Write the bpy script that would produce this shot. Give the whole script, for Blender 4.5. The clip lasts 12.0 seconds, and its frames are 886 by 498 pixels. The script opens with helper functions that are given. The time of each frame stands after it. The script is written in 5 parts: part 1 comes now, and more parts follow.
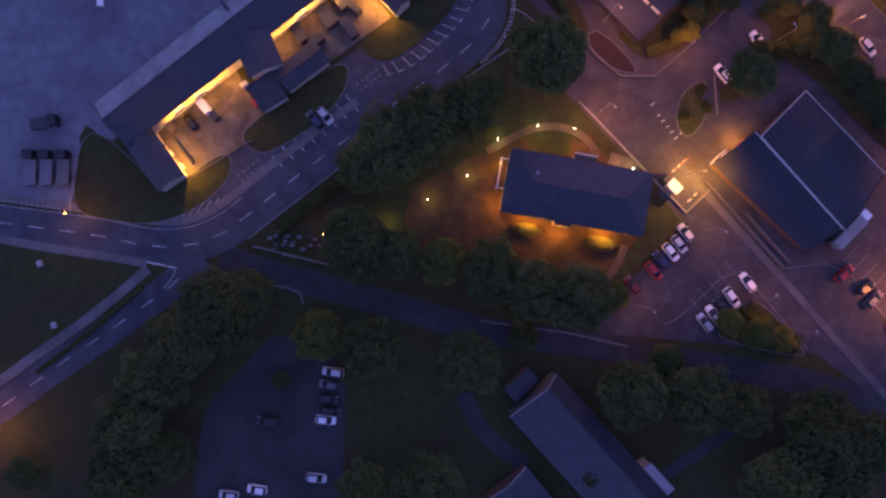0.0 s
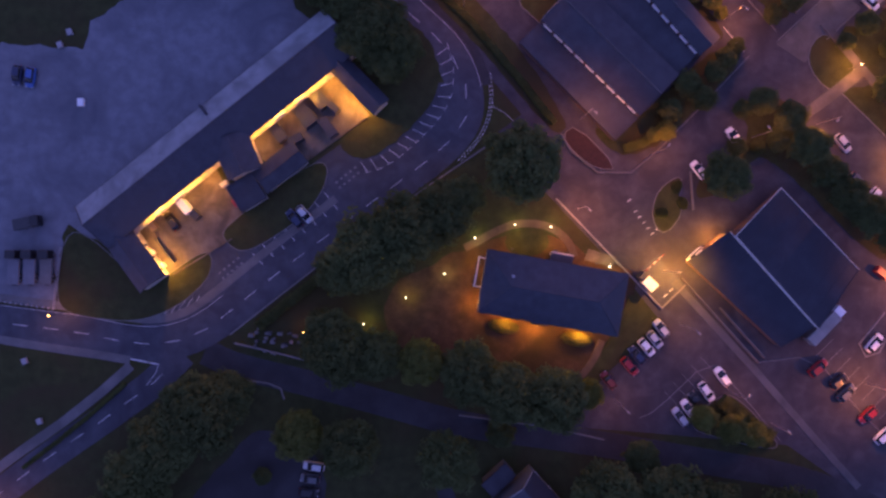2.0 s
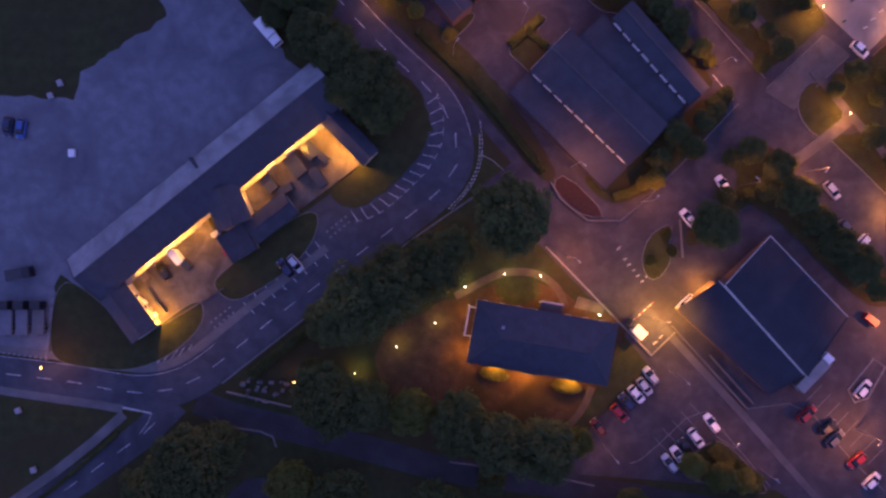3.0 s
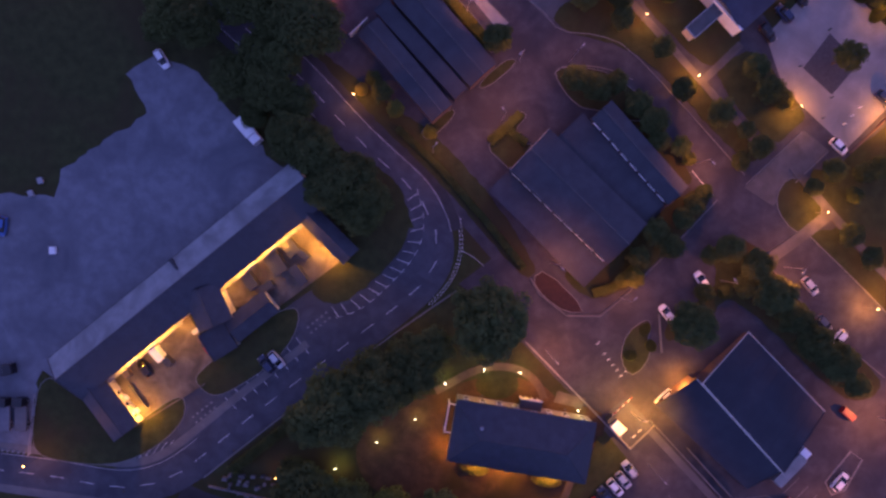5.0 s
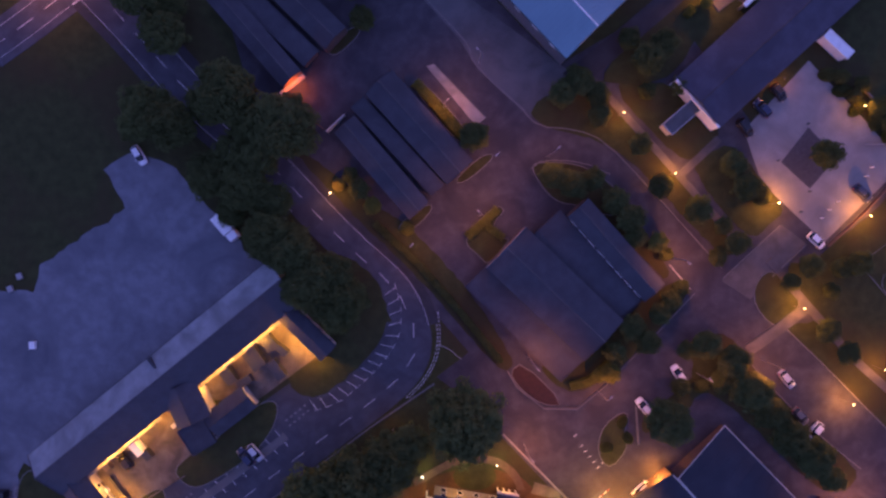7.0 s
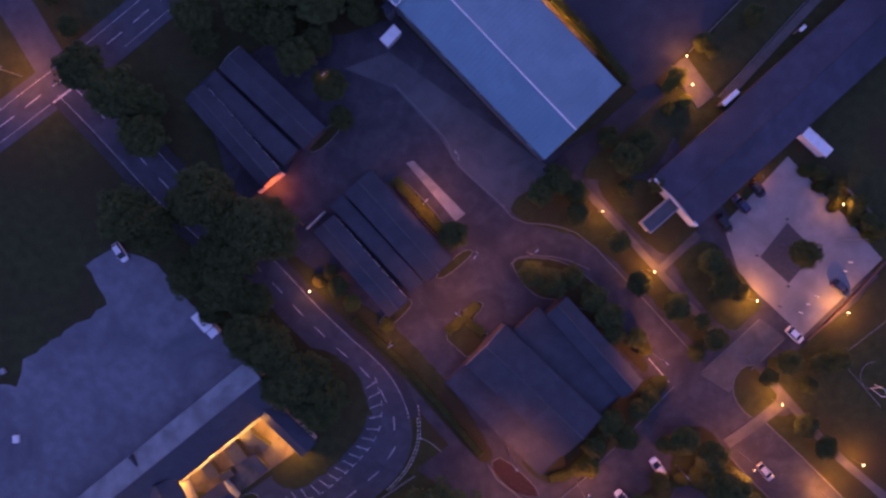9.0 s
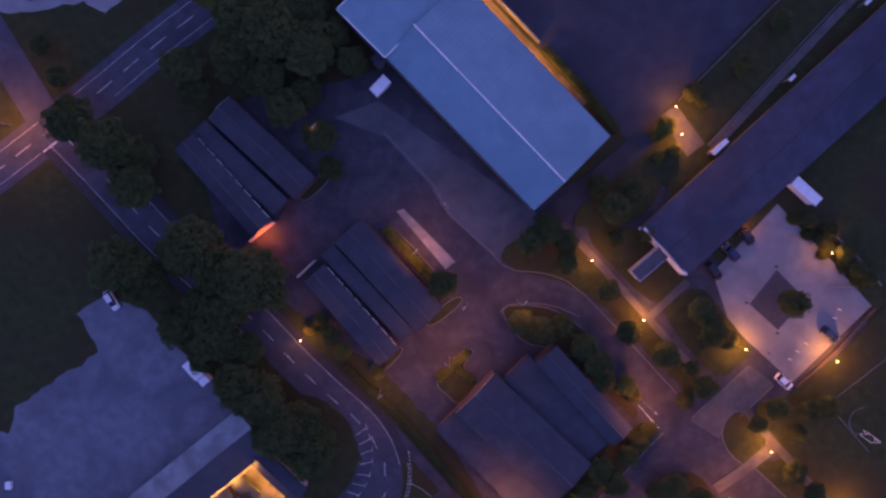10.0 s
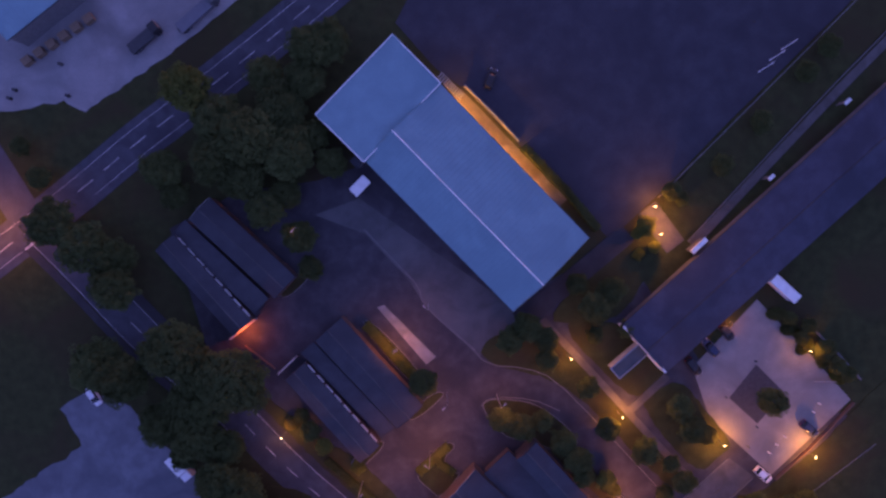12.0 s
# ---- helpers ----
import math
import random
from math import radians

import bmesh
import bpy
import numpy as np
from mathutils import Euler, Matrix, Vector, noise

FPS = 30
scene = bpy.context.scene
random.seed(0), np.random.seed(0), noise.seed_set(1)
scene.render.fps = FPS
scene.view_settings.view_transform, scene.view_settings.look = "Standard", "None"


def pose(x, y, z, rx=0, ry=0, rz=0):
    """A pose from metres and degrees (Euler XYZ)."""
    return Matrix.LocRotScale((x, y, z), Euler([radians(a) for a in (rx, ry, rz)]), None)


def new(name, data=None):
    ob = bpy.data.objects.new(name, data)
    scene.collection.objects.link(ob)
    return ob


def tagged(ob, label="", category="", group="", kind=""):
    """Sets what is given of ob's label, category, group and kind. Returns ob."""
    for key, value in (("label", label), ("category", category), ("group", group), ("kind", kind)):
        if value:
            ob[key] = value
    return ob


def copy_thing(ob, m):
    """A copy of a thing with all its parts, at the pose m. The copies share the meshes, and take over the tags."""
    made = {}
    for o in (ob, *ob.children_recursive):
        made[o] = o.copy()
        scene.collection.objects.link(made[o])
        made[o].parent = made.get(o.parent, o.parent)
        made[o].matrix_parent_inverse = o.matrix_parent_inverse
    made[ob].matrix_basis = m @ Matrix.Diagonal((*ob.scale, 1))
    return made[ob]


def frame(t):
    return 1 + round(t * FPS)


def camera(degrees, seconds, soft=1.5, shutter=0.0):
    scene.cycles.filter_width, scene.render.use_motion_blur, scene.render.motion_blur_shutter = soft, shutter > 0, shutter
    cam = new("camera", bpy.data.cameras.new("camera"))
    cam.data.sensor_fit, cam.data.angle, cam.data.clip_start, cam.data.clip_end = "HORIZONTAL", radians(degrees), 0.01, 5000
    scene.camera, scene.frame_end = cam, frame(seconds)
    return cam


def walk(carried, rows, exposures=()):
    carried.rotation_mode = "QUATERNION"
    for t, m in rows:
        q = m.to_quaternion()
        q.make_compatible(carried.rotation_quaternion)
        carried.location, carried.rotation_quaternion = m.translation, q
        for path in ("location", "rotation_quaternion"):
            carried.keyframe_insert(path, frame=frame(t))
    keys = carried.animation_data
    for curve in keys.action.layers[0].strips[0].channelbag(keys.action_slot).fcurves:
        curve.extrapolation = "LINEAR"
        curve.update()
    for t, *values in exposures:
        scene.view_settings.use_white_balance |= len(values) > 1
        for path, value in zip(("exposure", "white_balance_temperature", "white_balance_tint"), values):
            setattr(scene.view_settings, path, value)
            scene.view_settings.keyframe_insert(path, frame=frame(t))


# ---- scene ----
cam = camera(76.0, 12.0, 2.6)
# seconds, place in metres, turn in degrees: a drone that looks straight down and flies north
ROWS = [
    (0.0, 0.00, 0.00, 115.90, 0.19, -0.76, 0.02),
    (0.5, 1.14, 5.37, 116.26, -0.04, -0.74, 0.09),
    (1.0, 2.31, 10.77, 116.69, -0.26, -0.70, 0.02),
    (1.5, 3.54, 16.23, 117.06, -0.50, -0.65, -0.07),
    (2.0, 4.76, 21.74, 117.29, -0.75, -0.61, -0.12),
    (2.5, 5.88, 27.28, 117.47, -0.97, -0.59, -0.26),
    (3.0, 6.83, 32.67, 117.60, -1.18, -0.59, -0.32),
    (3.2, 7.22, 34.76, 117.61, -1.27, -0.59, -0.33),
    (4.8, 10.39, 51.59, 117.63, -1.73, -0.67, -0.29),
    (5.0, 10.87, 53.74, 117.63, -1.77, -0.68, -0.33),
    (5.5, 12.08, 58.98, 117.52, -1.94, -0.64, -0.39),
    (6.0, 13.40, 64.24, 117.45, -2.14, -0.61, -0.40),
    (6.5, 14.70, 69.48, 117.32, -2.34, -0.56, -0.41),
    (7.0, 15.99, 74.70, 117.25, -2.49, -0.52, -0.36),
    (7.2, 16.48, 76.79, 117.22, -2.53, -0.50, -0.37),
    (8.8, 20.09, 93.22, 116.91, -2.91, -0.40, -0.40),
    (9.0, 20.52, 95.29, 116.87, -2.96, -0.40, -0.40),
    (9.5, 21.56, 100.52, 116.76, -3.13, -0.41, -0.43),
    (10.0, 22.63, 105.81, 116.60, -3.30, -0.40, -0.44),
    (10.5, 23.81, 111.03, 116.41, -3.48, -0.36, -0.48),
    (11.0, 24.99, 116.23, 116.15, -3.59, -0.34, -0.49),
    (11.5, 26.07, 121.42, 115.97, -3.71, -0.32, -0.49),
    (12.0, 27.05, 126.60, 115.74, -3.84, -0.30, -0.51),
]
EXPOSURE, KELVIN, TINT, SKY, LAMPS = 1.35, 6500, 10.0, 0.37, 8.0
AFTERGLOW = (2.1, 1.0, 1.38, 1.0)
walk(cam, [(t, pose(x, y, z, rx, ry, rz)) for t, x, y, z, rx, ry, rz in ROWS], [(0.0, EXPOSURE, KELVIN, TINT), (12.0, EXPOSURE, KELVIN, TINT)])

# ---- light: blue dusk sky, no sun left ----
world = bpy.data.worlds.new("dusk_sky")
scene.world = world
world.use_nodes = True
wn = world.node_tree.nodes
sky = wn.new("ShaderNodeTexSky")
sky.sky_type = "NISHITA"
sky.sun_disc = False
sky.sun_elevation = radians(2.0)
sky.sun_rotation = radians(20)
sky.ozone_density = 4.0
wn["Background"].inputs["Strength"].default_value = SKY
hue = wn.new("ShaderNodeMix")
hue.data_type, hue.blend_type = "RGBA", "MULTIPLY"
hue.inputs[0].default_value = 1.0
hue.inputs[7].default_value = AFTERGLOW
world.node_tree.links.new(sky.outputs[0], hue.inputs[6])
flat_sky = wn.new("ShaderNodeMix")  # a flat twilight colour mixed in evens the dusk sky out
flat_sky.data_type = "RGBA"
flat_sky.inputs[0].default_value = 0.70
flat_sky.inputs[7].default_value = (0.30, 0.325, 1.0, 1.0)
world.node_tree.links.new(hue.outputs[2], flat_sky.inputs[6])
world.node_tree.links.new(flat_sky.outputs[2], wn["Background"].inputs["Color"])


# ---- materials ----
def mat(name, dark, light, scale=1.0, rough=0.8, bump=0.0, metal=0.0, stain=None, stain_scale=0.08, fine=12.0, vary=0.0, gloss=0.5):
    """Two colours mixed by noise at two scales, with larger stains, relief and a shift per object."""
    m = bpy.data.materials.new(name)
    m.use_nodes = True
    n, l = m.node_tree.nodes, m.node_tree.links
    bsdf = n["Principled BSDF"]
    tc = n.new("ShaderNodeTexCoord")
    a = n.new("ShaderNodeTexNoise")
    a.inputs["Scale"].default_value, a.inputs["Detail"].default_value = scale, 6
    b = n.new("ShaderNodeTexNoise")
    b.inputs["Scale"].default_value, b.inputs["Detail"].default_value = scale * fine, 3
    for t in (a, b):
        l.new(tc.outputs["Object"], t.inputs["Vector"])
    add = n.new("ShaderNodeMix")
    add.inputs[0].default_value = 0.4
    l.new(a.outputs["Fac"], add.inputs[2])
    l.new(b.outputs["Fac"], add.inputs[3])
    ramp = n.new("ShaderNodeValToRGB")
    ramp.color_ramp.elements[0].position, ramp.color_ramp.elements[1].position = 0.36, 0.64
    ramp.color_ramp.elements[0].color, ramp.color_ramp.elements[1].color = (*dark, 1), (*light, 1)
    l.new(add.outputs[0], ramp.inputs["Fac"])
    colour = ramp.outputs["Color"]
    if stain:
        s = n.new("ShaderNodeTexNoise")
        s.inputs["Scale"].default_value, s.inputs["Detail"].default_value, s.inputs["Distortion"].default_value = stain_scale, 5, 0.8
        l.new(tc.outputs["Object"], s.inputs["Vector"])
        sr = n.new("ShaderNodeValToRGB")
        sr.color_ramp.elements[0].position, sr.color_ramp.elements[1].position = 0.45, 0.68
        l.new(s.outputs["Fac"], sr.inputs["Fac"])
        mx = n.new("ShaderNodeMix")
        mx.data_type = "RGBA"
        l.new(sr.outputs["Color"], mx.inputs[0])
        l.new(colour, mx.inputs[6])
        mx.inputs[7].default_value = (*stain, 1)
        colour = mx.outputs[2]
    if vary:
        info, geo = n.new("ShaderNodeObjectInfo"), n.new("ShaderNodeNewGeometry")
        sm = n.new("ShaderNodeMath")
        sm.operation = "ADD"
        l.new(info.outputs["Random"], sm.inputs[0])
        l.new(geo.outputs["Random Per Island"], sm.inputs[1])
        mr = n.new("ShaderNodeMapRange")
        mr.inputs["From Max"].default_value = 2.0
        mr.inputs["To Min"].default_value, mr.inputs["To Max"].default_value = 1 - vary, 1 + vary
        l.new(sm.outputs[0], mr.inputs["Value"])
        hs = n.new("ShaderNodeHueSaturation")
        l.new(mr.outputs["Result"], hs.inputs["Value"])
        l.new(colour, hs.inputs["Color"])
        colour = hs.outputs["Color"]
    l.new(colour, bsdf.inputs["Base Color"])
    bsdf.inputs["Roughness"].default_value, bsdf.inputs["Metallic"].default_value = rough, metal
    bsdf.inputs["Specular IOR Level"].default_value = gloss
    if bump:
        bp = n.new("ShaderNodeBump")
        bp.inputs["Strength"].default_value, bp.inputs["Distance"].default_value = bump, 0.05
        l.new(add.outputs[0], bp.inputs["Height"])
        l.new(bp.outputs["Normal"], bsdf.inputs["Normal"])
    return m


def glow(name, colour, strength):
    m = bpy.data.materials.new(name)
    m.use_nodes = True
    bsdf = m.node_tree.nodes["Principled BSDF"]
    bsdf.inputs["Base Color"].default_value = (*colour, 1)
    bsdf.inputs["Emission Color"].default_value = (*colour, 1)
    bsdf.inputs["Emission Strength"].default_value = strength
    return m


def paint(name, colour, rough=0.3, metal=0.0):
    return mat(name, [c * 0.94 for c in colour], [min(1, c * 1.04) for c in colour], 0.6, rough, 0, metal)


def leafy(m, share=0.3):
    """Lets part of the light through a leaf."""
    n, l = m.node_tree.nodes, m.node_tree.links
    bsdf, out = n["Principled BSDF"], n["Material Output"]
    thin, mix = n.new("ShaderNodeBsdfTranslucent"), n.new("ShaderNodeMixShader")
    mix.inputs[0].default_value = share
    l.new(bsdf.inputs["Base Color"].links[0].from_socket, thin.inputs["Color"])
    l.new(bsdf.outputs[0], mix.inputs[1])
    l.new(thin.outputs[0], mix.inputs[2])
    l.new(mix.outputs[0], out.inputs["Surface"])
    return m


GRASS = mat("grass", (0.031, 0.036, 0.014), (0.054, 0.060, 0.023), 0.5, 0.95, 0.6, stain=(0.046, 0.039, 0.019), stain_scale=0.06, gloss=0.1)
SOIL = mat("bare_soil", (0.060, 0.036, 0.020), (0.11, 0.066, 0.034), 0.5, 0.95, 0.5, stain=(0.045, 0.034, 0.016), stain_scale=0.12, gloss=0.1)
ASPHALT = mat("asphalt", (0.038, 0.037, 0.043), (0.068, 0.065, 0.072), 0.45, 0.85, 0.3, stain=(0.033, 0.032, 0.038), stain_scale=0.16, gloss=0.3)
DARKASPHALT = mat("old_asphalt", (0.034, 0.034, 0.037), (0.052, 0.052, 0.055), 0.35, 0.88, 0.3, stain=(0.030, 0.030, 0.031), stain_scale=0.09, gloss=0.2)
COURTFLOOR = mat("court_floor", (0.10, 0.085, 0.068), (0.17, 0.145, 0.115), 0.4, 0.85, 0.3, stain=(0.075, 0.062, 0.048), stain_scale=0.22, gloss=0.2)
ROAD = mat("road_asphalt", (0.049, 0.052, 0.064), (0.073, 0.077, 0.091), 0.5, 0.85, 0.3, stain=(0.041, 0.043, 0.054), stain_scale=0.16, gloss=0.3)
FOOTWAY = mat("footway", (0.10, 0.10, 0.10), (0.145, 0.14, 0.14), 0.5, 0.9, 0.3, stain=(0.085, 0.085, 0.085), stain_scale=0.15)
PATH = mat("worn_path", (0.070, 0.066, 0.062), (0.105, 0.10, 0.094), 0.5, 0.9, 0.3, stain=(0.06, 0.055, 0.05), stain_scale=0.2)
SOILPATH = mat("earth_path", (0.085, 0.060, 0.040), (0.13, 0.095, 0.062), 0.6, 0.95, 0.4, gloss=0.1)
GRAVEL = mat("yard_gravel", (0.122, 0.130, 0.146), (0.180, 0.190, 0.212), 0.45, 0.95, 0.6, stain=(0.098, 0.105, 0.122), stain_scale=0.09, gloss=0.2)
PALEGRAVEL = mat("pale_gravel", (0.20, 0.20, 0.20), (0.28, 0.275, 0.27), 0.25, 0.95, 0.5, stain=(0.15, 0.15, 0.15), stain_scale=0.07)
CONCRETE = mat("concrete", (0.20, 0.195, 0.19), (0.28, 0.275, 0.265), 0.6, 0.85, 0.3, stain=(0.15, 0.145, 0.135), stain_scale=0.2)
APRON = mat("apron_concrete", (0.055, 0.056, 0.058), (0.085, 0.086, 0.088), 0.4, 0.85, 0.3, stain=(0.10, 0.10, 0.10), stain_scale=0.12)
PAVING = mat("square_paving", (0.19, 0.182, 0.175), (0.25, 0.242, 0.232), 0.4, 0.85, 0.3, stain=(0.155, 0.148, 0.142), stain_scale=0.1)
SETTS = mat("dark_setts", (0.04, 0.038, 0.044), (0.06, 0.058, 0.064), 1.5, 0.85, 0.4)
FIELD = mat("playing_surface", (0.040, 0.040, 0.050), (0.060, 0.060, 0.072), 0.3, 0.9, 0.4, stain=(0.037, 0.037, 0.046), stain_scale=0.06, gloss=0.2)
REDBED = mat("red_bark_chips", (0.022, 0.011, 0.010), (0.040, 0.017, 0.014), 1.2, 0.95, 0.6)
KERB = mat("kerb_stone", (0.11, 0.108, 0.104), (0.17, 0.166, 0.158), 2.0, 0.85, 0.2)
MARKING = mat("worn_road_paint", (0.34, 0.34, 0.34), (0.58, 0.58, 0.57), 1.2, 0.7, 0, stain=(0.2, 0.2, 0.2), stain_scale=0.7)
FADED = mat("faded_road_paint", (0.11, 0.11, 0.11), (0.20, 0.20, 0.20), 1.2, 0.8, 0)
SLATE = mat("slate_roof", (0.026, 0.028, 0.038), (0.044, 0.047, 0.06), 0.6, 0.5, 0.3, stain=(0.034, 0.035, 0.044), stain_scale=0.12, gloss=0.4)
LEANTO = mat("weathered_cement_roof", (0.18, 0.195, 0.20), (0.25, 0.27, 0.275), 0.5, 0.8, 0.3, stain=(0.14, 0.15, 0.155), stain_scale=0.2)
# felt of the halls; also the stone house's slope coloured darker for shade
DARK_FELT_SHADE = mat("dark_felt_and_shaded_slate", (0.022, 0.024, 0.034), (0.034, 0.037, 0.048), 0.35, 0.7, 0.2, stain=(0.020, 0.022, 0.030), stain_scale=0.1, gloss=0.3)
SCHOOLFELT = mat("grey_felt_roof", (0.040, 0.043, 0.064), (0.062, 0.066, 0.092), 0.4, 0.75, 0.2, stain=(0.034, 0.037, 0.054), stain_scale=0.1, gloss=0.3)
FELT = mat("felt_roof", (0.040, 0.041, 0.050), (0.060, 0.062, 0.072), 0.4, 0.8, 0.2, stain=(0.036, 0.037, 0.044), stain_scale=0.1, gloss=0.3)
METALROOF = mat("blue_metal_roof", (0.140, 0.250, 0.285), (0.172, 0.30, 0.335), 0.3, 0.55, 0.05, stain=(0.132, 0.235, 0.27), stain_scale=0.1)
PLASTER = mat("pale_render", (0.42, 0.40, 0.36), (0.52, 0.50, 0.46), 0.6, 0.85, 0.15, stain=(0.36, 0.34, 0.30), stain_scale=0.3)
STONE = mat("grey_stone_wall", (0.17, 0.15, 0.125), (0.26, 0.235, 0.20), 1.2, 0.9, 0.3, stain=(0.14, 0.125, 0.105), stain_scale=0.4)
BRICKWALL = mat("brick_wall", (0.09, 0.055, 0.042), (0.14, 0.085, 0.062), 1.5, 0.9, 0.3, stain=(0.08, 0.06, 0.05), stain_scale=0.3)
WHITE = mat("white_paint", (0.70, 0.70, 0.69), (0.80, 0.80, 0.79), 0.8, 0.6, 0, stain=(0.62, 0.62, 0.60), stain_scale=0.3)
TRIM = mat("pale_trim", (0.22, 0.22, 0.23), (0.31, 0.31, 0.32), 1.5, 0.7)
LEAF = leafy(mat("leaves", (0.056, 0.072, 0.024), (0.105, 0.128, 0.044), 0.35, 0.8, 0, vary=0.28, gloss=0.1))
# yellow-green leaf; also stands in for lamp light on some lit crowns
YELLOW_LIT_LEAF = leafy(mat("yellow_green_and_lit_leaves", (0.085, 0.100, 0.022), (0.15, 0.165, 0.04), 0.35, 0.75, 0, vary=0.3, gloss=0.15))
# lighter leaf colour carries part of the lamp light on hedges and bush
LAMPLIT_LEAF = mat("lamplit_hedge_leaves", (0.11, 0.11, 0.028), (0.19, 0.18, 0.05), 0.5, 0.75, 0, vary=0.3, gloss=0.2)
BARK = mat("bark", (0.06, 0.045, 0.03), (0.12, 0.09, 0.06), 3.0, 0.9, 0.5)
STEEL = mat("galvanised_steel", (0.25, 0.25, 0.26), (0.34, 0.34, 0.35), 2.0, 0.45, 0, 0.6)
DARKSTEEL = mat("dark_painted_steel", (0.025, 0.027, 0.03), (0.04, 0.042, 0.046), 2.0, 0.5)
WOOD = mat("weathered_wood", (0.13, 0.09, 0.06), (0.22, 0.16, 0.10), 1.5, 0.85, 0.3)
GLASS = paint("dark_glass", (0.012, 0.014, 0.018), 0.08)
RUBBER = paint("tyre_rubber", (0.018, 0.018, 0.018), 0.8)
RIM = paint("wheel_alloy", (0.35, 0.35, 0.36), 0.35, 0.7)
REDPAINT = paint("red_paint", (0.25, 0.02, 0.02), 0.4)
TAIL = paint("red_lens", (0.35, 0.01, 0.01), 0.15)
LENS = paint("clear_lens", (0.6, 0.6, 0.6), 0.1)
WARM = glow("warm_lamp", (1.0, 0.72, 0.32), 6.0)
PALE = glow("pale_lamp", (1.0, 0.93, 0.72), 6.0)
DIM = glow("bulkhead_lamp", (1.0, 0.6, 0.2), 1.6)
SODIUM = glow("sodium_lamp", (1.0, 0.5, 0.12), 6.0)
COLOURS = {
    "white": paint("white_car_paint", (0.72, 0.73, 0.75)), "silver": paint("silver_car_paint", (0.45, 0.46, 0.48), 0.3, 0.3),
    "grey": paint("grey_car_paint", (0.09, 0.095, 0.10)), "black": paint("black_car_paint", (0.012, 0.012, 0.014)),
    "navy": paint("navy_car_paint", (0.02, 0.03, 0.07)), "blue": paint("blue_car_paint", (0.04, 0.10, 0.30)),
    "red": paint("red_car_paint", (0.26, 0.014, 0.018)), "dark_red": paint("dark_red_car_paint", (0.08, 0.01, 0.013)),
}


# ---- building helpers ----
def part(name, bm, material, parent=None, label="", smooth=False):
    """Links a bmesh as one mesh object under a thing or a part."""
    bmesh.ops.recalc_face_normals(bm, faces=bm.faces)
    me = bpy.data.meshes.new(name)
    bm.to_mesh(me)
    bm.free()
    if smooth:
        for p in me.polygons:
            p.use_smooth = True
    me.materials.append(material)
    ob = new(name, me)
    if parent:
        ob.parent = parent
    return tagged(ob, label)


def thing(name, label, category, m=None, group="", kind=""):
    ob = new(name)
    ob.empty_display_size = 0.5
    if m:
        ob.matrix_basis = m
    return tagged(ob, label, category, group, kind)


def box(bm, x, y, z, sx, sy, sz, turn=0.0, bevel=0.0):
    """A box whose base is centred at x, y, z."""
    made = bmesh.ops.create_cube(bm, size=1.0, matrix=pose(x, y, z + sz / 2, 0, 0, turn) @ Matrix.Diagonal((sx, sy, sz, 1)))
    if bevel:
        edges = {e for v in made["verts"] for e in v.link_edges}
        bmesh.ops.bevel(bm, geom=list(edges), offset=bevel, segments=1, affect="EDGES")


def tube(bm, a, b, ra, rb=None, sides=8):
    """A tapered round bar from a to b."""
    a, b = Vector(a), Vector(b)
    m = Matrix.Translation((a + b) / 2) @ (b - a).to_track_quat("Z", "Y").to_matrix().to_4x4()
    bmesh.ops.create_cone(bm, cap_ends=True, segments=sides, radius1=ra, radius2=ra if rb is None else rb, depth=(b - a).length, matrix=m)


def prism(bm, pts, z0, z1):
    """A flat-topped block over an outline."""
    low = [bm.verts.new((x, y, z0)) for x, y in pts]
    top = [bm.verts.new((x, y, z1)) for x, y in pts]
    bm.faces.new(top)
    for i in range(len(pts)):
        j = (i + 1) % len(pts)
        bm.faces.new((low[i], low[j], top[j], top[i]))


def rounded(pts, times=2, closed=True):
    """Cuts the corners of an outline."""
    for _ in range(times):
        out = []
        n = len(pts)
        for i in range(n if closed else n - 1):
            (ax, ay), (bx, by) = pts[i], pts[(i + 1) % n]
            out += [(0.75 * ax + 0.25 * bx, 0.75 * ay + 0.25 * by), (0.25 * ax + 0.75 * bx, 0.25 * ay + 0.75 * by)]
        pts = out if closed else [pts[0], *out, pts[-1]]
    return pts


def side(pts, off, closed=False):
    """The line at a distance to the left of a line."""
    out = []
    n = len(pts)
    for i in range(n):
        a = Vector(pts[i - 1] if i or closed else pts[0])
        b = Vector(pts[(i + 1) % n] if i < n - 1 or closed else pts[-1])
        d = (b - a).normalized()
        out.append((pts[i][0] - d.y * off, pts[i][1] + d.x * off))
    return out


def ribbon(bm, pts, width, z0, z1, closed=False):
    """A band of even width along a line, with thickness."""
    left, right = side(pts, width / 2, closed), side(pts, -width / 2, closed)
    rows = [[bm.verts.new((*p, z)) for p, z in ((l, z0), (l, z1), (r, z1), (r, z0))] for l, r in zip(left, right)]
    n = len(rows)
    for i in range(n if closed else n - 1):
        a, b = rows[i], rows[(i + 1) % n]
        for k in range(3):
            bm.faces.new((a[k], b[k], b[k + 1], a[k + 1]))
    if not closed:
        bm.faces.new(rows[0])
        bm.faces.new(rows[-1][::-1])


def along(pts, gap, start=0.0):
    """Places and directions at even steps along a line."""
    left = start
    for a, b in zip(pts, pts[1:]):
        a, b = Vector(a), Vector(b)
        span = (b - a).length
        while left < span:
            yield a + (b - a) * (left / span), (b - a).normalized()
            left += gap
        left -= span


def dashes(bm, pts, z, length, gap, width=0.12, start=0.0):
    for p, d in along(pts, length + gap, start):
        e = p + d * length
        ribbon(bm, [tuple(p), tuple(e)], width, z, z + 0.006)


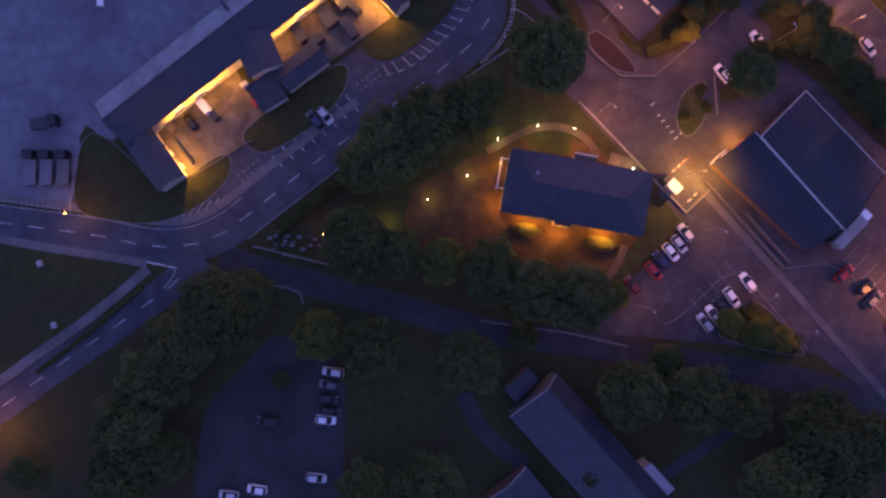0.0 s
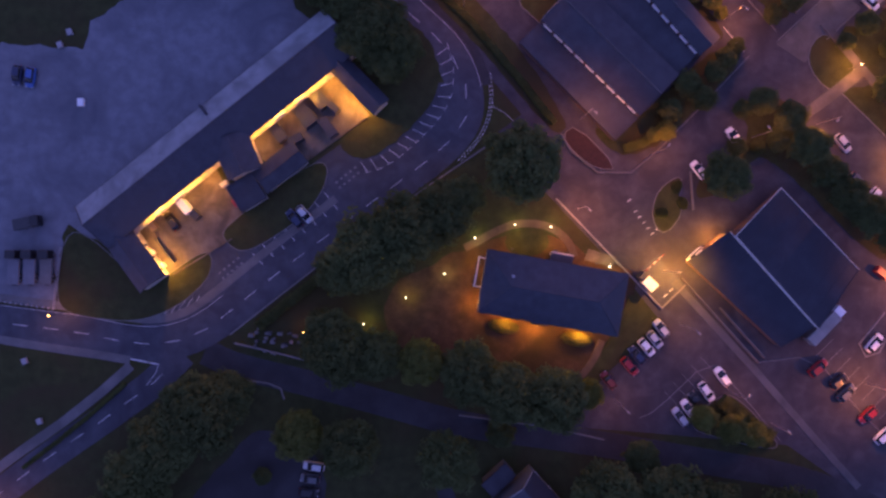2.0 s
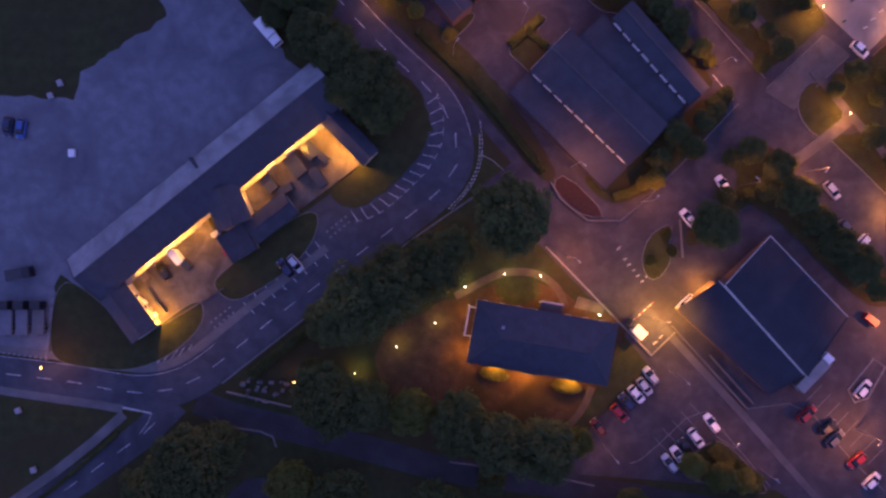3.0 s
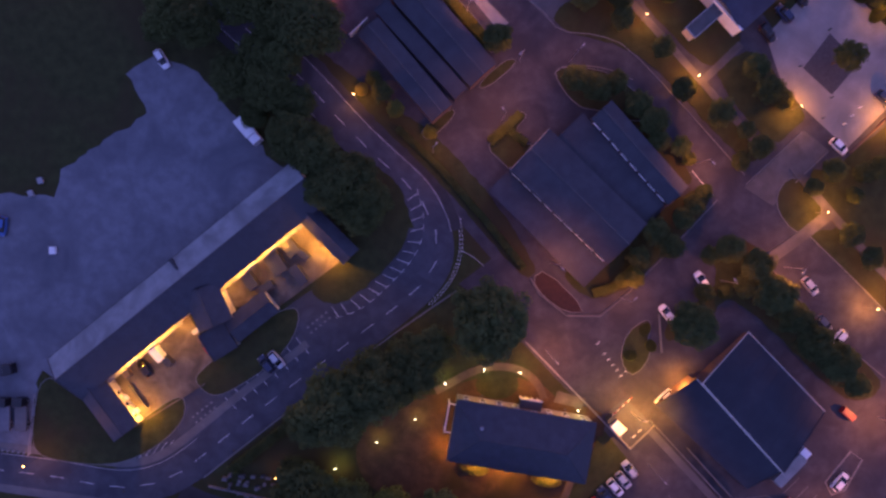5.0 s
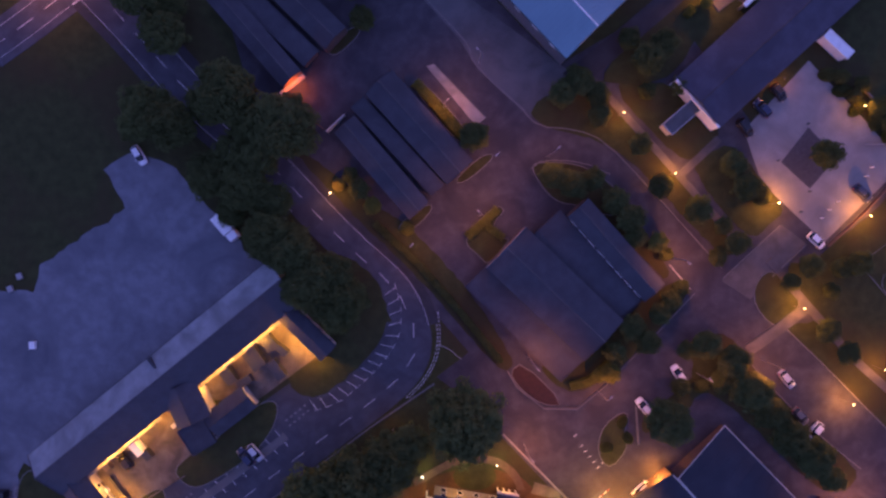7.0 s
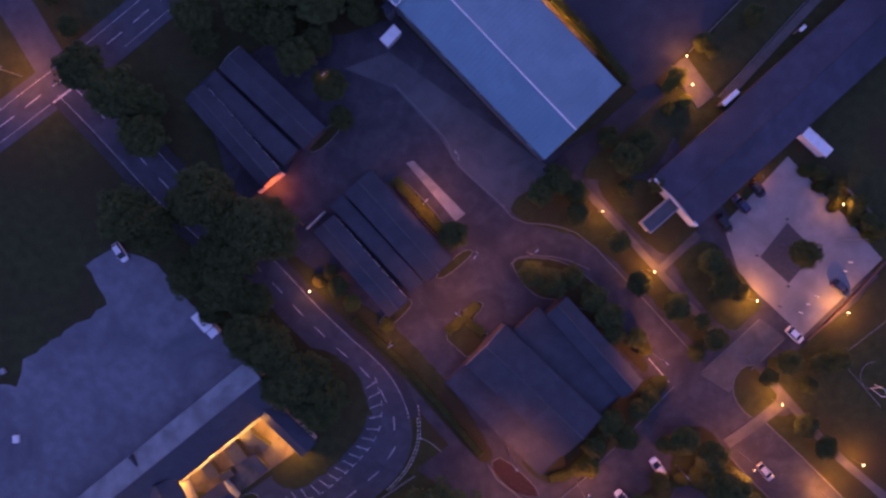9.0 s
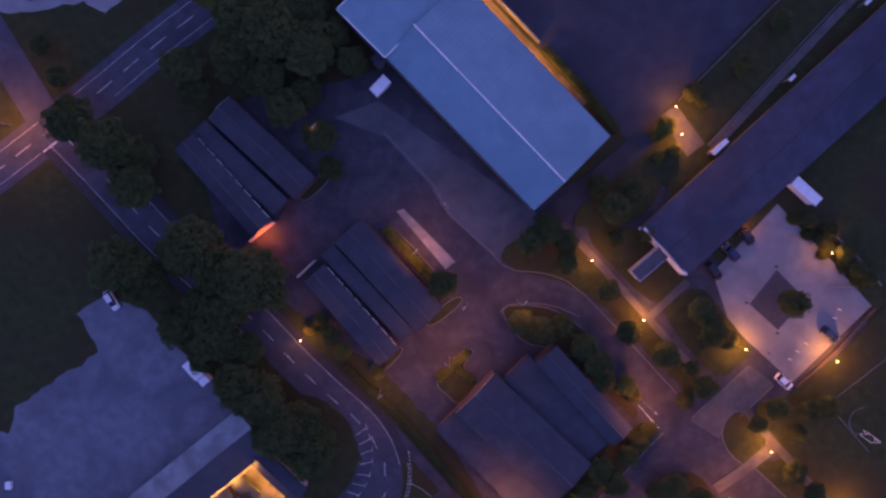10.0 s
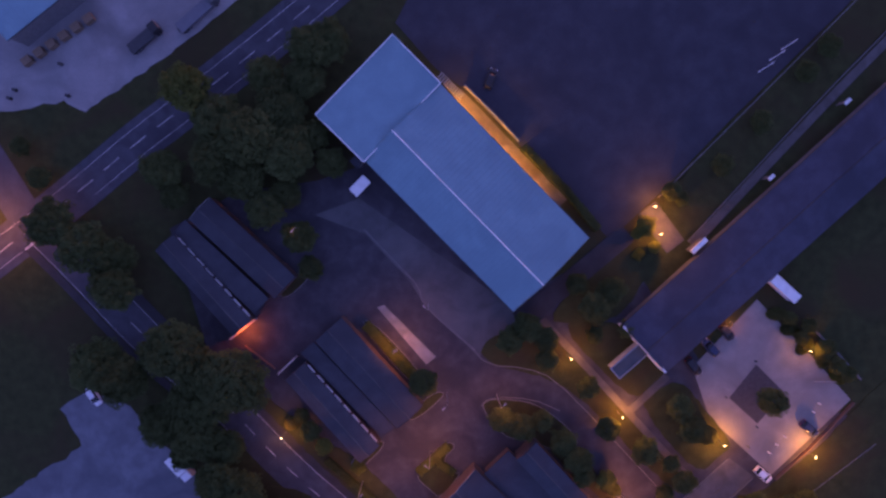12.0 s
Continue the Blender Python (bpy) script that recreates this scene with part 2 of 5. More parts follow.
def structure(name, bm, material, label, category, smooth=False):
    return tagged(part(name, bm, material, None, "", smooth), label, category, "", "structure")


def ragged(pts, step=1.6, amount=0.35, seed=1):
    """An outline whose edge wanders a little, as worn ground does."""
    rough = random.Random(seed)
    out = []
    for i, a in enumerate(pts):
        a, b = Vector(a), Vector(pts[(i + 1) % len(pts)])
        n = max(1, int((b - a).length / step))
        for k in range(n):
            p = a + (b - a) * ((k + rough.uniform(-0.2, 0.2) if k else 0) / n)
            out.append((p.x + rough.uniform(-amount, amount), p.y + rough.uniform(-amount, amount)))
    return out


def slab(name, pts, z, material, label, category):
    bm = bmesh.new()
    prism(bm, pts, -0.3, z)
    return structure(name, bm, material, label, category)


def planted(name, pts, material, label, z=0.12, smooth=2, edged=True):
    """Planted ground, with a kerb round it where edged."""
    pts = rounded(pts, smooth)
    bm = bmesh.new()
    prism(bm, pts if edged else ragged(pts, 1.2, 0.22), -0.2, z)
    ob = structure(name, bm, material, label, "grass")
    if not edged:
        return ob
    bm = bmesh.new()
    ribbon(bm, pts, 0.16, -0.2, z + 0.02, True)
    part("kerb", bm, KERB, ob, "pale kerb stones")
    return ob


# the plan, in metres: outlines and centre lines on the ground
MAIN_ROAD = [(-94.9, 6.7), (-85.8, 5.4), (-75.6, 4.1), (-67.7, 3), (-59.7, 1.2), (-52.9, 0.7), (-46.6, 2), (-41.7, 4.6), (-36.9, 8.3), (-27.7, 15.7), (-16.8, 23.8), (-6.8, 31.3), (-1.2, 35.4), (3.7, 39.2), (8.6, 43.6), (11.2, 48.7), (10.2, 55.5), (6.9, 61.6), (2.5, 65.7), (-1.2, 69), (-8.2, 76), (-13.3, 81.9), (-21.2, 90), (-29.2, 96.6), (-36.4, 103.8), (-45.7, 114.7), (-53.9, 123.4)]
WEST_ROAD = [(-47.7, -1.2), (-54, -7.6), (-59.7, -11.6), (-64.8, -15.3), (-71.6, -19.9), (-77.8, -24.2), (-86.3, -30.6), (-94.8, -36.6)]
WEST_PATH = [(-58.4, -3.7), (-64.5, -9.1), (-72.5, -15.4), (-80.5, -20.9), (-87.3, -25.9), (-96.0, -32.2)]
CROSS_ROAD = [(-74.6, 110.6), (-67.5, 115.4), (-61.6, 119.8), (-56.3, 123.6), (-45.7, 131.4), (-34.3, 140.6), (-24.5, 147.6), (-9.7, 158.6), (3, 168.5), (12, 176)]
NORTH_ARM = [(-56.2, 124.6), (-62, 134.8), (-67.7, 144.8), (-72.3, 152.6)]
SOUTH_LANE = [(-43.2, -0.9), (-36.9, -3.9), (-27.7, -6.1), (-17.4, -8.7), (-5.8, -11.9), (9.2, -16.3), (26.6, -18.6), (44, -21.3), (61.5, -24.5), (79.1, -27.4), (93, -32.7), (103.8, -38.6)]
YARD = [(-94.7, 62.8), (-77.5, 62.1), (-67.7, 61.3), (-65.8, 66.7), (-48.3, 78.4), (-51.9, 86.5), (-46.3, 90.2), (-37.2, 86.7), (-32.1, 79.8), (-21.9, 67.6), (-17.3, 63.5), (-50.7, 37.3), (-65.4, 22.3), (-71.1, 25.5), (-73.4, 16.5), (-73.9, 9.4), (-88.1, 11.3), (-101.7, 13)]
CAMPUS = [(-28, 123.5), (-14, 130.8), (2.1, 132.9), (12.4, 136.3), (41, 107.1), (63, 119.8), (80.9, 94.9), (82.2, 93.1), (123.3, 79.3), (114.8, 47.3), (120.8, -1), (106.2, -39.2), (93, -31.5), (78, -21), (47.5, -18.1), (32.4, -16.9), (39.4, -6.4), (51.6, 4.6), (45.2, 12.7), (29.5, 29.5), (20.2, 39.3), (15.5, 42.8), (22.3, 48), (10.6, 61.6), (-3.2, 75.6), (5.3, 67.9), (-6.3, 79), (-19.9, 93.6)]
CARPARK = [(-34.6, -17.9), (-27.7, -16.8), (-19.6, -22.5), (-17.9, -31.8), (-19.6, -50.4), (-20.7, -59.3), (-44.8, -59.2), (-49.4, -50), (-47.1, -31.7), (-38, -22.5)]
COURTLOT = [(-59.2, 11.4), (-42, 20.6), (-37.5, 26.4), (-19.7, 38.6), (-13.9, 42.6), (3.4, 54.3), (10.3, 54.9), (10.6, 50.3), (6.9, 45.1), (1.1, 40.4), (-15.1, 27.6), (-26.6, 18.9), (-36.9, 11.4), (-43.7, 5.1), (-48.3, 3.3), (-55.7, 3.9)]
SQUARE = [(79.2, 93.7), (92.3, 107.8), (104.5, 95.3), (112.5, 86.5), (96.4, 70.5), (83, 82.9)]
PLAYFIELD = [(26.3, 155.2), (33.1, 150.2), (61.8, 120.4), (71.5, 129.5), (85.6, 144.1), (109.8, 167.9), (121.7, 179.8), (85.2, 203.5), (30, 184.7), (18.5, 164.1)]
NW_YARD = [(-70, 148.2), (-61, 147), (-48.5, 149.1), (-44.1, 146.9), (-27.8, 157.3), (-12.8, 168.7), (-8.2, 173.1), (-36.5, 186.2), (-68.1, 175.6)]
BARN_APRON = [(1.5, 126), (10.7, 129.3), (41.7, 106.9), (47.5, 103.4), (34.7, 96.5), (24.3, 106.4), (20.3, 112.8), (11.8, 122)]
G_WEDGE = [(-71.1, 25.4), (-63.7, 20.9), (-55.1, 11.4), (-51.1, 14.8), (-42.6, 20.5), (-41.3, 17.7), (-42.6, 13.7), (-48.8, 8.3), (-56.8, 5.3), (-65.4, 6), (-72.7, 7.6), (-73.5, 13.1)]
G_MID = [(-39.6, 23.4), (-38.0, 21.0), (-35.3, 19.6), (-31.3, 21.2), (-23.3, 26.4), (-18.6, 32.2), (-17.4, 37.6), (-20.4, 38.4), (-30.2, 31.8), (-38.0, 25.4)]
G_EAST = [(-16.2, 42.2), (-12.0, 38.4), (-7.0, 39.8), (-2.0, 43.8), (4.2, 50.2), (5.6, 55.9), (4.0, 62.0), (1.6, 65), (-2.5, 68.4), (-11.8, 69.6), (-15.3, 60.4), (-3.8, 50.5), (-8.4, 47.6)]
G_VERGE = [(-15.7, 93.4), (-7.7, 87.1), (2.6, 79), (10.7, 73.8), (21.1, 62.7), (32.2, 46.2), (29.9, 43.2), (22.3, 51.5), (11.8, 63.9), (-2, 77.3), (-12.9, 88.9)]
G_PLANT = [(67.8, 49.4), (71.9, 52.0), (77.2, 51.2), (80.9, 45.3), (87.6, 38.0), (96.1, 29.6), (105.2, 22.2), (102.8, 17.6), (96.3, 17.6), (87.8, 26.0), (79.3, 34.5), (74.5, 38.2), (71.1, 39.6), (67.9, 34.6), (59.0, 29.5), (58.2, 33.9), (64.9, 38.3), (69.9, 42.6)]
G_LAWN_SMALL = [(80.6, 59.2), (85.1, 66.2), (92.9, 58.2), (86.9, 51.4)]
G_LAWN_BIG = [(86.8, 65.9), (94.5, 66.4), (97.4, 70), (106.7, 76.5), (114.4, 85.9), (122.6, 93.5), (130.5, 74.5), (132.4, 30.6), (105.4, 40.5), (97.9, 50.6), (94.1, 57.4)]
G_PATHSIDE = [(47.5, 103.9), (50.1, 102.8), (56.9, 95.1), (65.2, 85.5), (79, 70.1), (76.1, 66.8), (68.9, 73.8), (61.7, 81.6), (56.9, 86.9), (48.7, 92.3), (38.8, 93.9), (34.1, 97.9), (40.5, 102)]
G_SQUARE_WEST = [(67.6, 86.2), (72, 89), (76.6, 91.6), (83.2, 83.5), (88.4, 77.4), (84.5, 74), (80.6, 70.4)]
G_HALL_FRONT = [(51.5, 103), (58, 103.8), (64.5, 103.2), (75.2, 94.2), (71.4, 90.2), (67.4, 86.4), (59, 94.6)]
G_ISLE_TREES = [(34.6, 86.8), (38.6, 87.5), (46.3, 86.7), (52.8, 82), (56.4, 77.1), (51, 76), (45.7, 78.5), (39.8, 79.1)]
G_BLOCK_EAST = [(42.9, 81.2), (49.9, 82.3), (55.2, 76.5), (64.1, 65.9), (63.5, 62.3), (60, 65.9), (46.4, 79.5)]
G_BLOCK_SOUTH = [(35.9, 46), (41.2, 39.7), (47.1, 39.9), (51.9, 42.5), (60.1, 50.5), (68.9, 59.9), (65.3, 63.5), (54.7, 55.3), (44.2, 44.7)]
G_YELLOW = [(20.7, 71.5), (27.7, 78.7), (30.2, 77.6), (26.9, 74.6), (29.4, 71.4), (31.2, 72), (26.5, 66.1), (24.7, 67.9)]
G_STRIP = [(10.4, 103.2), (12.4, 104.9), (24.2, 91.7), (21.6, 89.7)]
G_BED_A = [(19.1, 83.4), (21.6, 83.1), (28.3, 88.8), (25.4, 89.2)]
G_BED_B = [(7.8, 74.7), (14.3, 79.3), (15.1, 77.7), (9.8, 72.7), (8.4, 73)]
G_BED_C = [(-6.5, 109.8), (-4.3, 108.9), (1.3, 114.3), (-1.6, 115)]
G_MANOR_EAST = [(44.9, 11.5), (51.6, 5.2), (45.7, 1.1), (39.3, -6.4), (33.5, -7.6), (40.5, 0.5), (44, 8.6)]
G_CAR_ISLE = [(56.2, -16.9), (63.2, -10.5), (67.3, -10.5), (76.7, -21), (73.8, -21.8), (63.8, -19.5)]
G_BARN_SIDE = [(48.1, 104.5), (65.9, 121), (70.6, 115.9), (64.9, 104.4), (53.9, 102.7)]
G_PLAY_BANK = [(71.5, 129.5), (109.8, 167.8), (119.5, 177.6), (125.4, 172.1), (111.4, 156.8), (87, 131.1), (76.9, 119.6), (73.9, 123.1)]
RED_BED = [(30.6, 43.8), (33.6, 45.8), (42.4, 36.8), (38.0, 36.6), (33.3, 39.8)]
PALE_BAY = [(13.9, 106.9), (15.4, 107.4), (26, 96.5), (23.9, 94.9)]
GATE_PAVE = [(45.2, 14.4), (50.4, 18.5), (56.3, 12.7), (51.3, 8.1)]
COURT_A = [(-58.4, 23.4), (-40.8, 37.3), (-37.4, 30.8), (-30.7, 26.5), (-49.4, 15.2), (-51.2, 14.6)]
COURT_B = [(-34.6, 43), (-16.5, 56.9), (-9, 47.8), (-21.9, 38.4), (-31.8, 38.4)]
SQ_PATCH = [(87, 87.1), (92.5, 94.2), (98.6, 88.1), (93.1, 81.6)]
# buildings: centre x, y, length, width and turn in degrees
WWING = (-55.8, 18.4, 12.5, 6.0, -54.9)
EWING = (-10.7, 53.1, 12.5, 4.3, -45.6)
CBLOCK = (-34.8, 38.9, 8.1, 7.1, -67.2)
CSHED = (-26.8, 36.8, 10.4, 5.2, 37.6)
CLOW = (-33.5, 31.7, 5.8, 5.7, -58.7)
MANOR = (27.7, 11.5, 28.5, 12.5, -10.2)
BLKC = (39.5, 60.5, 27.4, 11.3, -44.0)
BLKC_LOW = (33.5, 54.3, 27.7, 6.3, -45.4)
BLKD = (51.8, 69.3, 23.2, 5.3, -48.0)
BLKD_LOW = (46.6, 66.1, 24.6, 7.0, -46.5)
BLKE = (12.5, 94.0, 24.3, 7.0, -48.2)
BLKE_LOW = (8.0, 90.4, 23.9, 3.4, -47.8)
BLKF = (4.9, 86.0, 22.7, 5.2, -49.6)
BLKG = (-12.2, 119.5, 22.9, 5.9, -43.9)
BLKG_LOW = (-17.1, 115.8, 22.6, 4.2, -44.6)
BLKH = (-20.1, 112.2, 22.7, 4.8, -49.4)
BARN = (34.3, 128.8, 41.2, 20.6, -46.0)
BARNW = (15.5, 147.9, 20.9, 12.7, 44.8)
SCHOOL = (94.8, 122.9, 72.7, 13.3, 42.4)
SHOUSE = (31.5, -41.9, 36.7, 12.5, -47.8)
SSHED = (17.6, -50.8, 11.7, 10.6, -50.9)
SBOX = (43.5, -45.5, 6.8, 3.4, -48.2)
TOPLEFT = (-51.8, 170.5, 17.6, 14.3, 36.6)
PORCH = (65.1, 95.9, 7.7, 2.8, 41.0)
HUT = (11.2, 131.7, 3.9, 2.1, 45.3)
WHITEBOX = (96.6, 110.3, 6.7, 2.0, -42.0)
ROAD_LAMPS = [
    (34.6, 47.1), (49.2, 39.7), (70.1, 43.2), (83.6, 45.9), (64.3, 67.5), (38.5, 88.5), (24.5, 76.5), (28.1, 88.7), (33.8, 28.5), (10.3, 70.1),
    (24.5, 107.5), (-0.6, 123.7), (55.3, 4.4), (65.2, -9.3), (74.4, -16.3), (94.6, -8.1), (41.4, -11.0),
]
PATH_LAMPS = [
    (53.1, 96.7), (63.6, 84.6), (84.4, 78.5), (90.1, 57.2), (100.5, 37.4), (-5.4, 81.1), (101.3, 97.8), (103.0, 75.9), (107.0, 44.5), (70.7, 121.6),
    (69.5, 127.1),
]
GARDEN_LAMPS = [
    (-10.2, 5.0), (-1.6, 10.4), (6.3, 15.2), (12.5, 22.5), (20.6, 25.2), (27.9, 24.7), (39.9, 16.6),
]
TREES_SOUTH = [
    (-22.6, -16.3, 5.5, 1), (-12.2, -18.5, 6.2, 0), (7.1, -21.6, 6.2, 0), (37.6, -27.2, 7.0, 0), (50.8, -28.6, 7.0, 0), (60.2, -30.9, 5.5, 0),
    (74.6, -35.1, 8.8, 0), (84.9, -37.4, 6.2, 0), (-48.4, -17.7, 7.5, 0), (-53.6, -24.6, 7.2, 0), (-58.2, -33.0, 7.0, 0), (-59.0, -42.5, 7.2, 0),
    (-51.6, -39.0, 5.2, 0), (65.6, -44.5, 7.5, 0), (-13.3, -46.0, 6.0, 0), (-1.2, -44.8, 7.0, 0), (-30.9, -25.9, 2.0, 0), (-80.9, -43.5, 3.5, 0),
    (58.9, -14.2, 3.0, 1), (64.5, -16.2, 3.4, 1), (69.5, -17.7, 3.0, 1), (72.6, -19.8, 1.4, 0), (46.0, -21.7, 3.8, 0), (17.6, -17.2, 3.2, 0),
    (31.0, -43.8, 3.8, 0), (75.7, -45.2, 7.5, 0),
]
TREES_MANOR = [
    (21.2, 36.6, 8.0, 0), (-8.4, 19.8, 8.2, 0), (-1.2, 24.2, 7.5, 0), (5.5, 27.3, 6.5, 0), (10.1, 30.6, 4.5, 0), (-13.9, 15.9, 5.5, 0),
    (-15.0, 1.3, 7.5, 0), (-7.8, -0.9, 5.8, 0), (1.6, -2.0, 5.2, 1), (11.0, -3.9, 6.5, 0), (19.0, -7.5, 6.8, 0), (27.1, -8.6, 7.0, 0),
    (-17.7, 4.9, 4.2, 0), (35.2, -8.9, 3.5, 1), (-40.7, -11.1, 8.2, 0), (-36.4, -8.3, 5.5, 0),
]
TREES_GATE = [
    (62.3, 34.7, 5.1, 0), (66.9, 48.6, 2.1, 0), (70.4, 49.9, 3.2, 0), (76.0, 46.4, 3.7, 0), (79.2, 40.8, 4.4, 0), (83.7, 35.9, 3.7, 0),
    (87.5, 30.8, 4.2, 0), (92.7, 26.7, 4.4, 0), (97.2, 21.5, 3.0, 0), (65.8, 41.0, 2.1, 0), (70.3, 40.9, 1.7, 0), (55.5, 53.4, 3.0, 0),
    (58.5, 50.5, 2.8, 0), (52.2, 48.2, 2.5, 0), (61.4, 56.2, 2.5, 0), (63.8, 59.1, 2.3, 0), (51.1, 44.1, 2.3, 1), (49.0, 43.4, 1.7, 1),
    (65.7, 61.4, 1.9, 0), (74.2, 42.2, 2.8, 0), (90.8, 27.4, 2.8, 0),
]
TREES_WEST = [
    (-40.3, 97.0, 5.5, 0), (-35.5, 94.3, 5.3, 0), (-43.6, 94.7, 3.8, 0), (-24.0, 100.0, 6.4, 0), (-28.5, 98.3, 4.6, 0), (-13.6, 93.8, 7.3, 0),
    (-20.1, 94.8, 5.0, 0), (-29.2, 84.4, 4.8, 0), (-23.7, 88.9, 4.6, 0), (-21.9, 82.1, 5.3, 0), (-16.2, 79.5, 3.8, 0), (-25.4, 77.4, 3.2, 0),
    (-13.7, 70.4, 5.8, 0), (-18.4, 72.7, 4.6, 0), (-6.0, 64.2, 5.8, 0), (-10.5, 62.6, 5.3, 0), (-1.7, 60.2, 4.3, 0), (-4.0, 56.8, 4.3, 0),
    (-7.5, 59.1, 3.8, 0), (-19.2, 88.3, 4.6, 0), (0.0, 81.9, 2.3, 0), (-1.7, 84.8, 1.8, 0), (2.8, 78.5, 2.0, 1), (9.6, 73.9, 1.6, 1),
]
TREES_SQUARE = [
    (60.8, 82.2, 2.7, 0), (56.8, 90.5, 2.5, 0), (68.4, 77.4, 3.0, 0), (75.3, 86.4, 2.9, 0), (78.1, 81.8, 3.1, 0), (81.6, 80.2, 2.2, 0),
    (76.8, 70.5, 2.7, 0), (74.2, 74.0, 2.1, 0), (73.1, 67.7, 2.1, 0), (60.8, 70.6, 2.3, 1), (62.8, 68.3, 1.6, 1), (91.9, 65.8, 2.7, 0),
    (88.3, 62.4, 2.1, 0), (95.6, 52.5, 2.7, 0), (99.9, 47.8, 2.5, 0), (98.6, 65.2, 2.3, 0), (101.7, 66.3, 2.7, 0), (96.7, 60.6, 1.8, 0),
    (93.0, 88.0, 3.0, 0, 4.6), (102.1, 102.5, 1.8, 0), (104.9, 97.9, 2.3, 0), (108.0, 94.3, 2.1, 0), (110.6, 92.5, 1.8, 0), (98.1, 104.2, 1.6, 0),
    (100.6, 100.1, 1.6, 0), (73.2, 130.1, 2.1, 0), (75.7, 128.5, 1.6, 0), (83.1, 135.2, 2.4, 0), (90.7, 143.5, 2.4, 0), (99.3, 153.3, 2.4, 0),
    (103.7, 158.2, 2.4, 0), (68.2, 123.4, 2.3, 1), (70.3, 118.9, 1.4, 1), (66.8, 121.7, 1.4, 1),
]
TREES_MIDDLE = [
    (23.4, 92.2, 3.2, 0), (48.5, 96.4, 2.5, 0), (39.3, 84.3, 3.0, 0), (43.2, 82.6, 3.2, 0), (47.4, 83.8, 2.5, 0), (51.9, 79.2, 3.0, 0),
    (54.7, 75.7, 3.2, 0), (56.1, 71.8, 2.5, 0), (40.9, 100.4, 3.0, 0), (44.3, 103.2, 3.2, 0), (48.3, 100.3, 2.8, 0),
    (57.8, 107.1, 3.5, 0), (61.3, 110.5, 3.0, 0), (65.1, 102.3, 2.1, 0), (58.3, 101.2, 1.9, 0), (54.6, 111.6, 2.5, 0),
]
TREES_NORTH = [
    (-20.9, 150.2, 5.0, 1), (-15.5, 144.7, 5.5, 0), (-9.5, 140.8, 6.0, 0), (-3.5, 146.2, 5.5, 0), (-2.1, 138.2, 5.5, 0), (-11.2, 133.4, 4.8, 0),
    (-26.8, 135.2, 4.2, 0), (-16.6, 136.7, 4.8, 0), (1.6, 152.4, 4.2, 0), (-6.4, 153.0, 4.0, 0), (6.2, 159.4, 4.2, 0), (2.6, 158.2, 4.5, 0),
    (2.6, 141.6, 3.2, 0), (5.7, 136.2, 3.1, 0), (-47.8, 124.9, 5.0, 0), (-41.7, 119.9, 5.5, 0), (-36.9, 112.0, 4.8, 0), (-36.6, 118.1, 3.6, 0),
    (-7.1, 127.4, 4.2, 0), (-0.7, 121.8, 3.6, 0), (-3.3, 130.1, 3.4, 0), (1.3, 115.5, 2.6, 0), (-52.2, 133.9, 2.4, 0), (-55.9, 140.1, 2.1, 0),
    (-25.1, 130.3, 3.1, 0),
]
CARS_MANOR = [
    (51.1, 3.7, -50, 'silver'), (49.8, 1.4, -50, 'silver'), (48.1, -0.2, -50, 'white'), (46.1, -1.8, -50, 'navy'), (44.6, -4.1, -48, 'red'),
    (40.2, -7.0, -50, 'dark_red'), (63.9, -6.4, -53, 'white'), (60.6, -9.5, -53, 'white'), (58.5, -11.4, -53, 'black'), (56.9, -13.1, -53, 'white'),
    (55.1, -14.7, -53, 'silver'),
]
CARS_SOUTH = [
    (-20.7, -24.5, -7, 'silver'), (-21.5, -27.1, -7, 'grey'), (-21.8, -29.9, -7, 'black'), (-21.3, -32.5, -7, 'black'), (-22.2, -34.2, -7, 'white'),
    (-24.1, -45.9, -7, 'silver'), (-41.7, -49.3, -7, 'silver'), (-36.0, -48.2, -7, 'white'), (-33.8, -34.4, -8, 'black'),
]
CARS_EAST = [
    (83.8, -4.6, 42, 'red'), (88.2, -7.5, 35, 'black'), (89.8, -9.9, 42, 'grey'), (94.3, -14.5, 42, 'red'), (97.6, -18.9, 42, 'white'),
    (95.6, 0.5, 50, 'white'),
]
CARS_STREET = [
    (58.8, 36.4, -52, 'white'), (66.1, 43.1, -55, 'white'), (88.7, 41.9, -50, 'silver'), (91.7, 34.1, -50, 'grey'), (94.8, 30.9, -130, 'white'),
    (58.3, 18.7, 42, 'white'),
]
CARS_SQUARE = [
    (94.2, 70.9, -44, 'white'), (85.9, 101.2, -50, 'black'), (82.6, 98.0, -50, 'navy'), (79.2, 94.1, -50, 'black'), (103.6, 80.6, -42, 'navy'),
]
CARS_YARD = [
    (-22.4, 27.4, -50, 'silver'), (-24.4, 26.5, -50, 'navy'), (-80.4, 55.7, 82, 'navy'), (-77.8, 55.3, 82, 'blue'), (-44.7, 89.1, -58, 'white'),
    (37.4, 152.8, 70, 'black'), (-49.4, 26.0, -52, 'black'),
]


# ---- the ground and the roads ----
bm = bmesh.new()
prism(bm, [(-2500, -2500), (2500, -2500), (2500, 2500), (-2500, 2500)], -0.5, 0.0)
structure("ground", bm, GRASS, "dark rough grass between roads and yards", "ground")
slab("yard_ground", ragged(YARD, 1.5, 0.45), 0.02, GRAVEL, "pale grey gravel works yard with dark patches", "yard")
slab("campus_ground", CAMPUS, 0.03, ASPHALT, "worn asphalt streets and bays between low blocks", "road")
slab("car_park", ragged(rounded(CARPARK, 2), 1.5, 0.3), 0.02, DARKASPHALT, "dark asphalt car park beside trees", "car park")
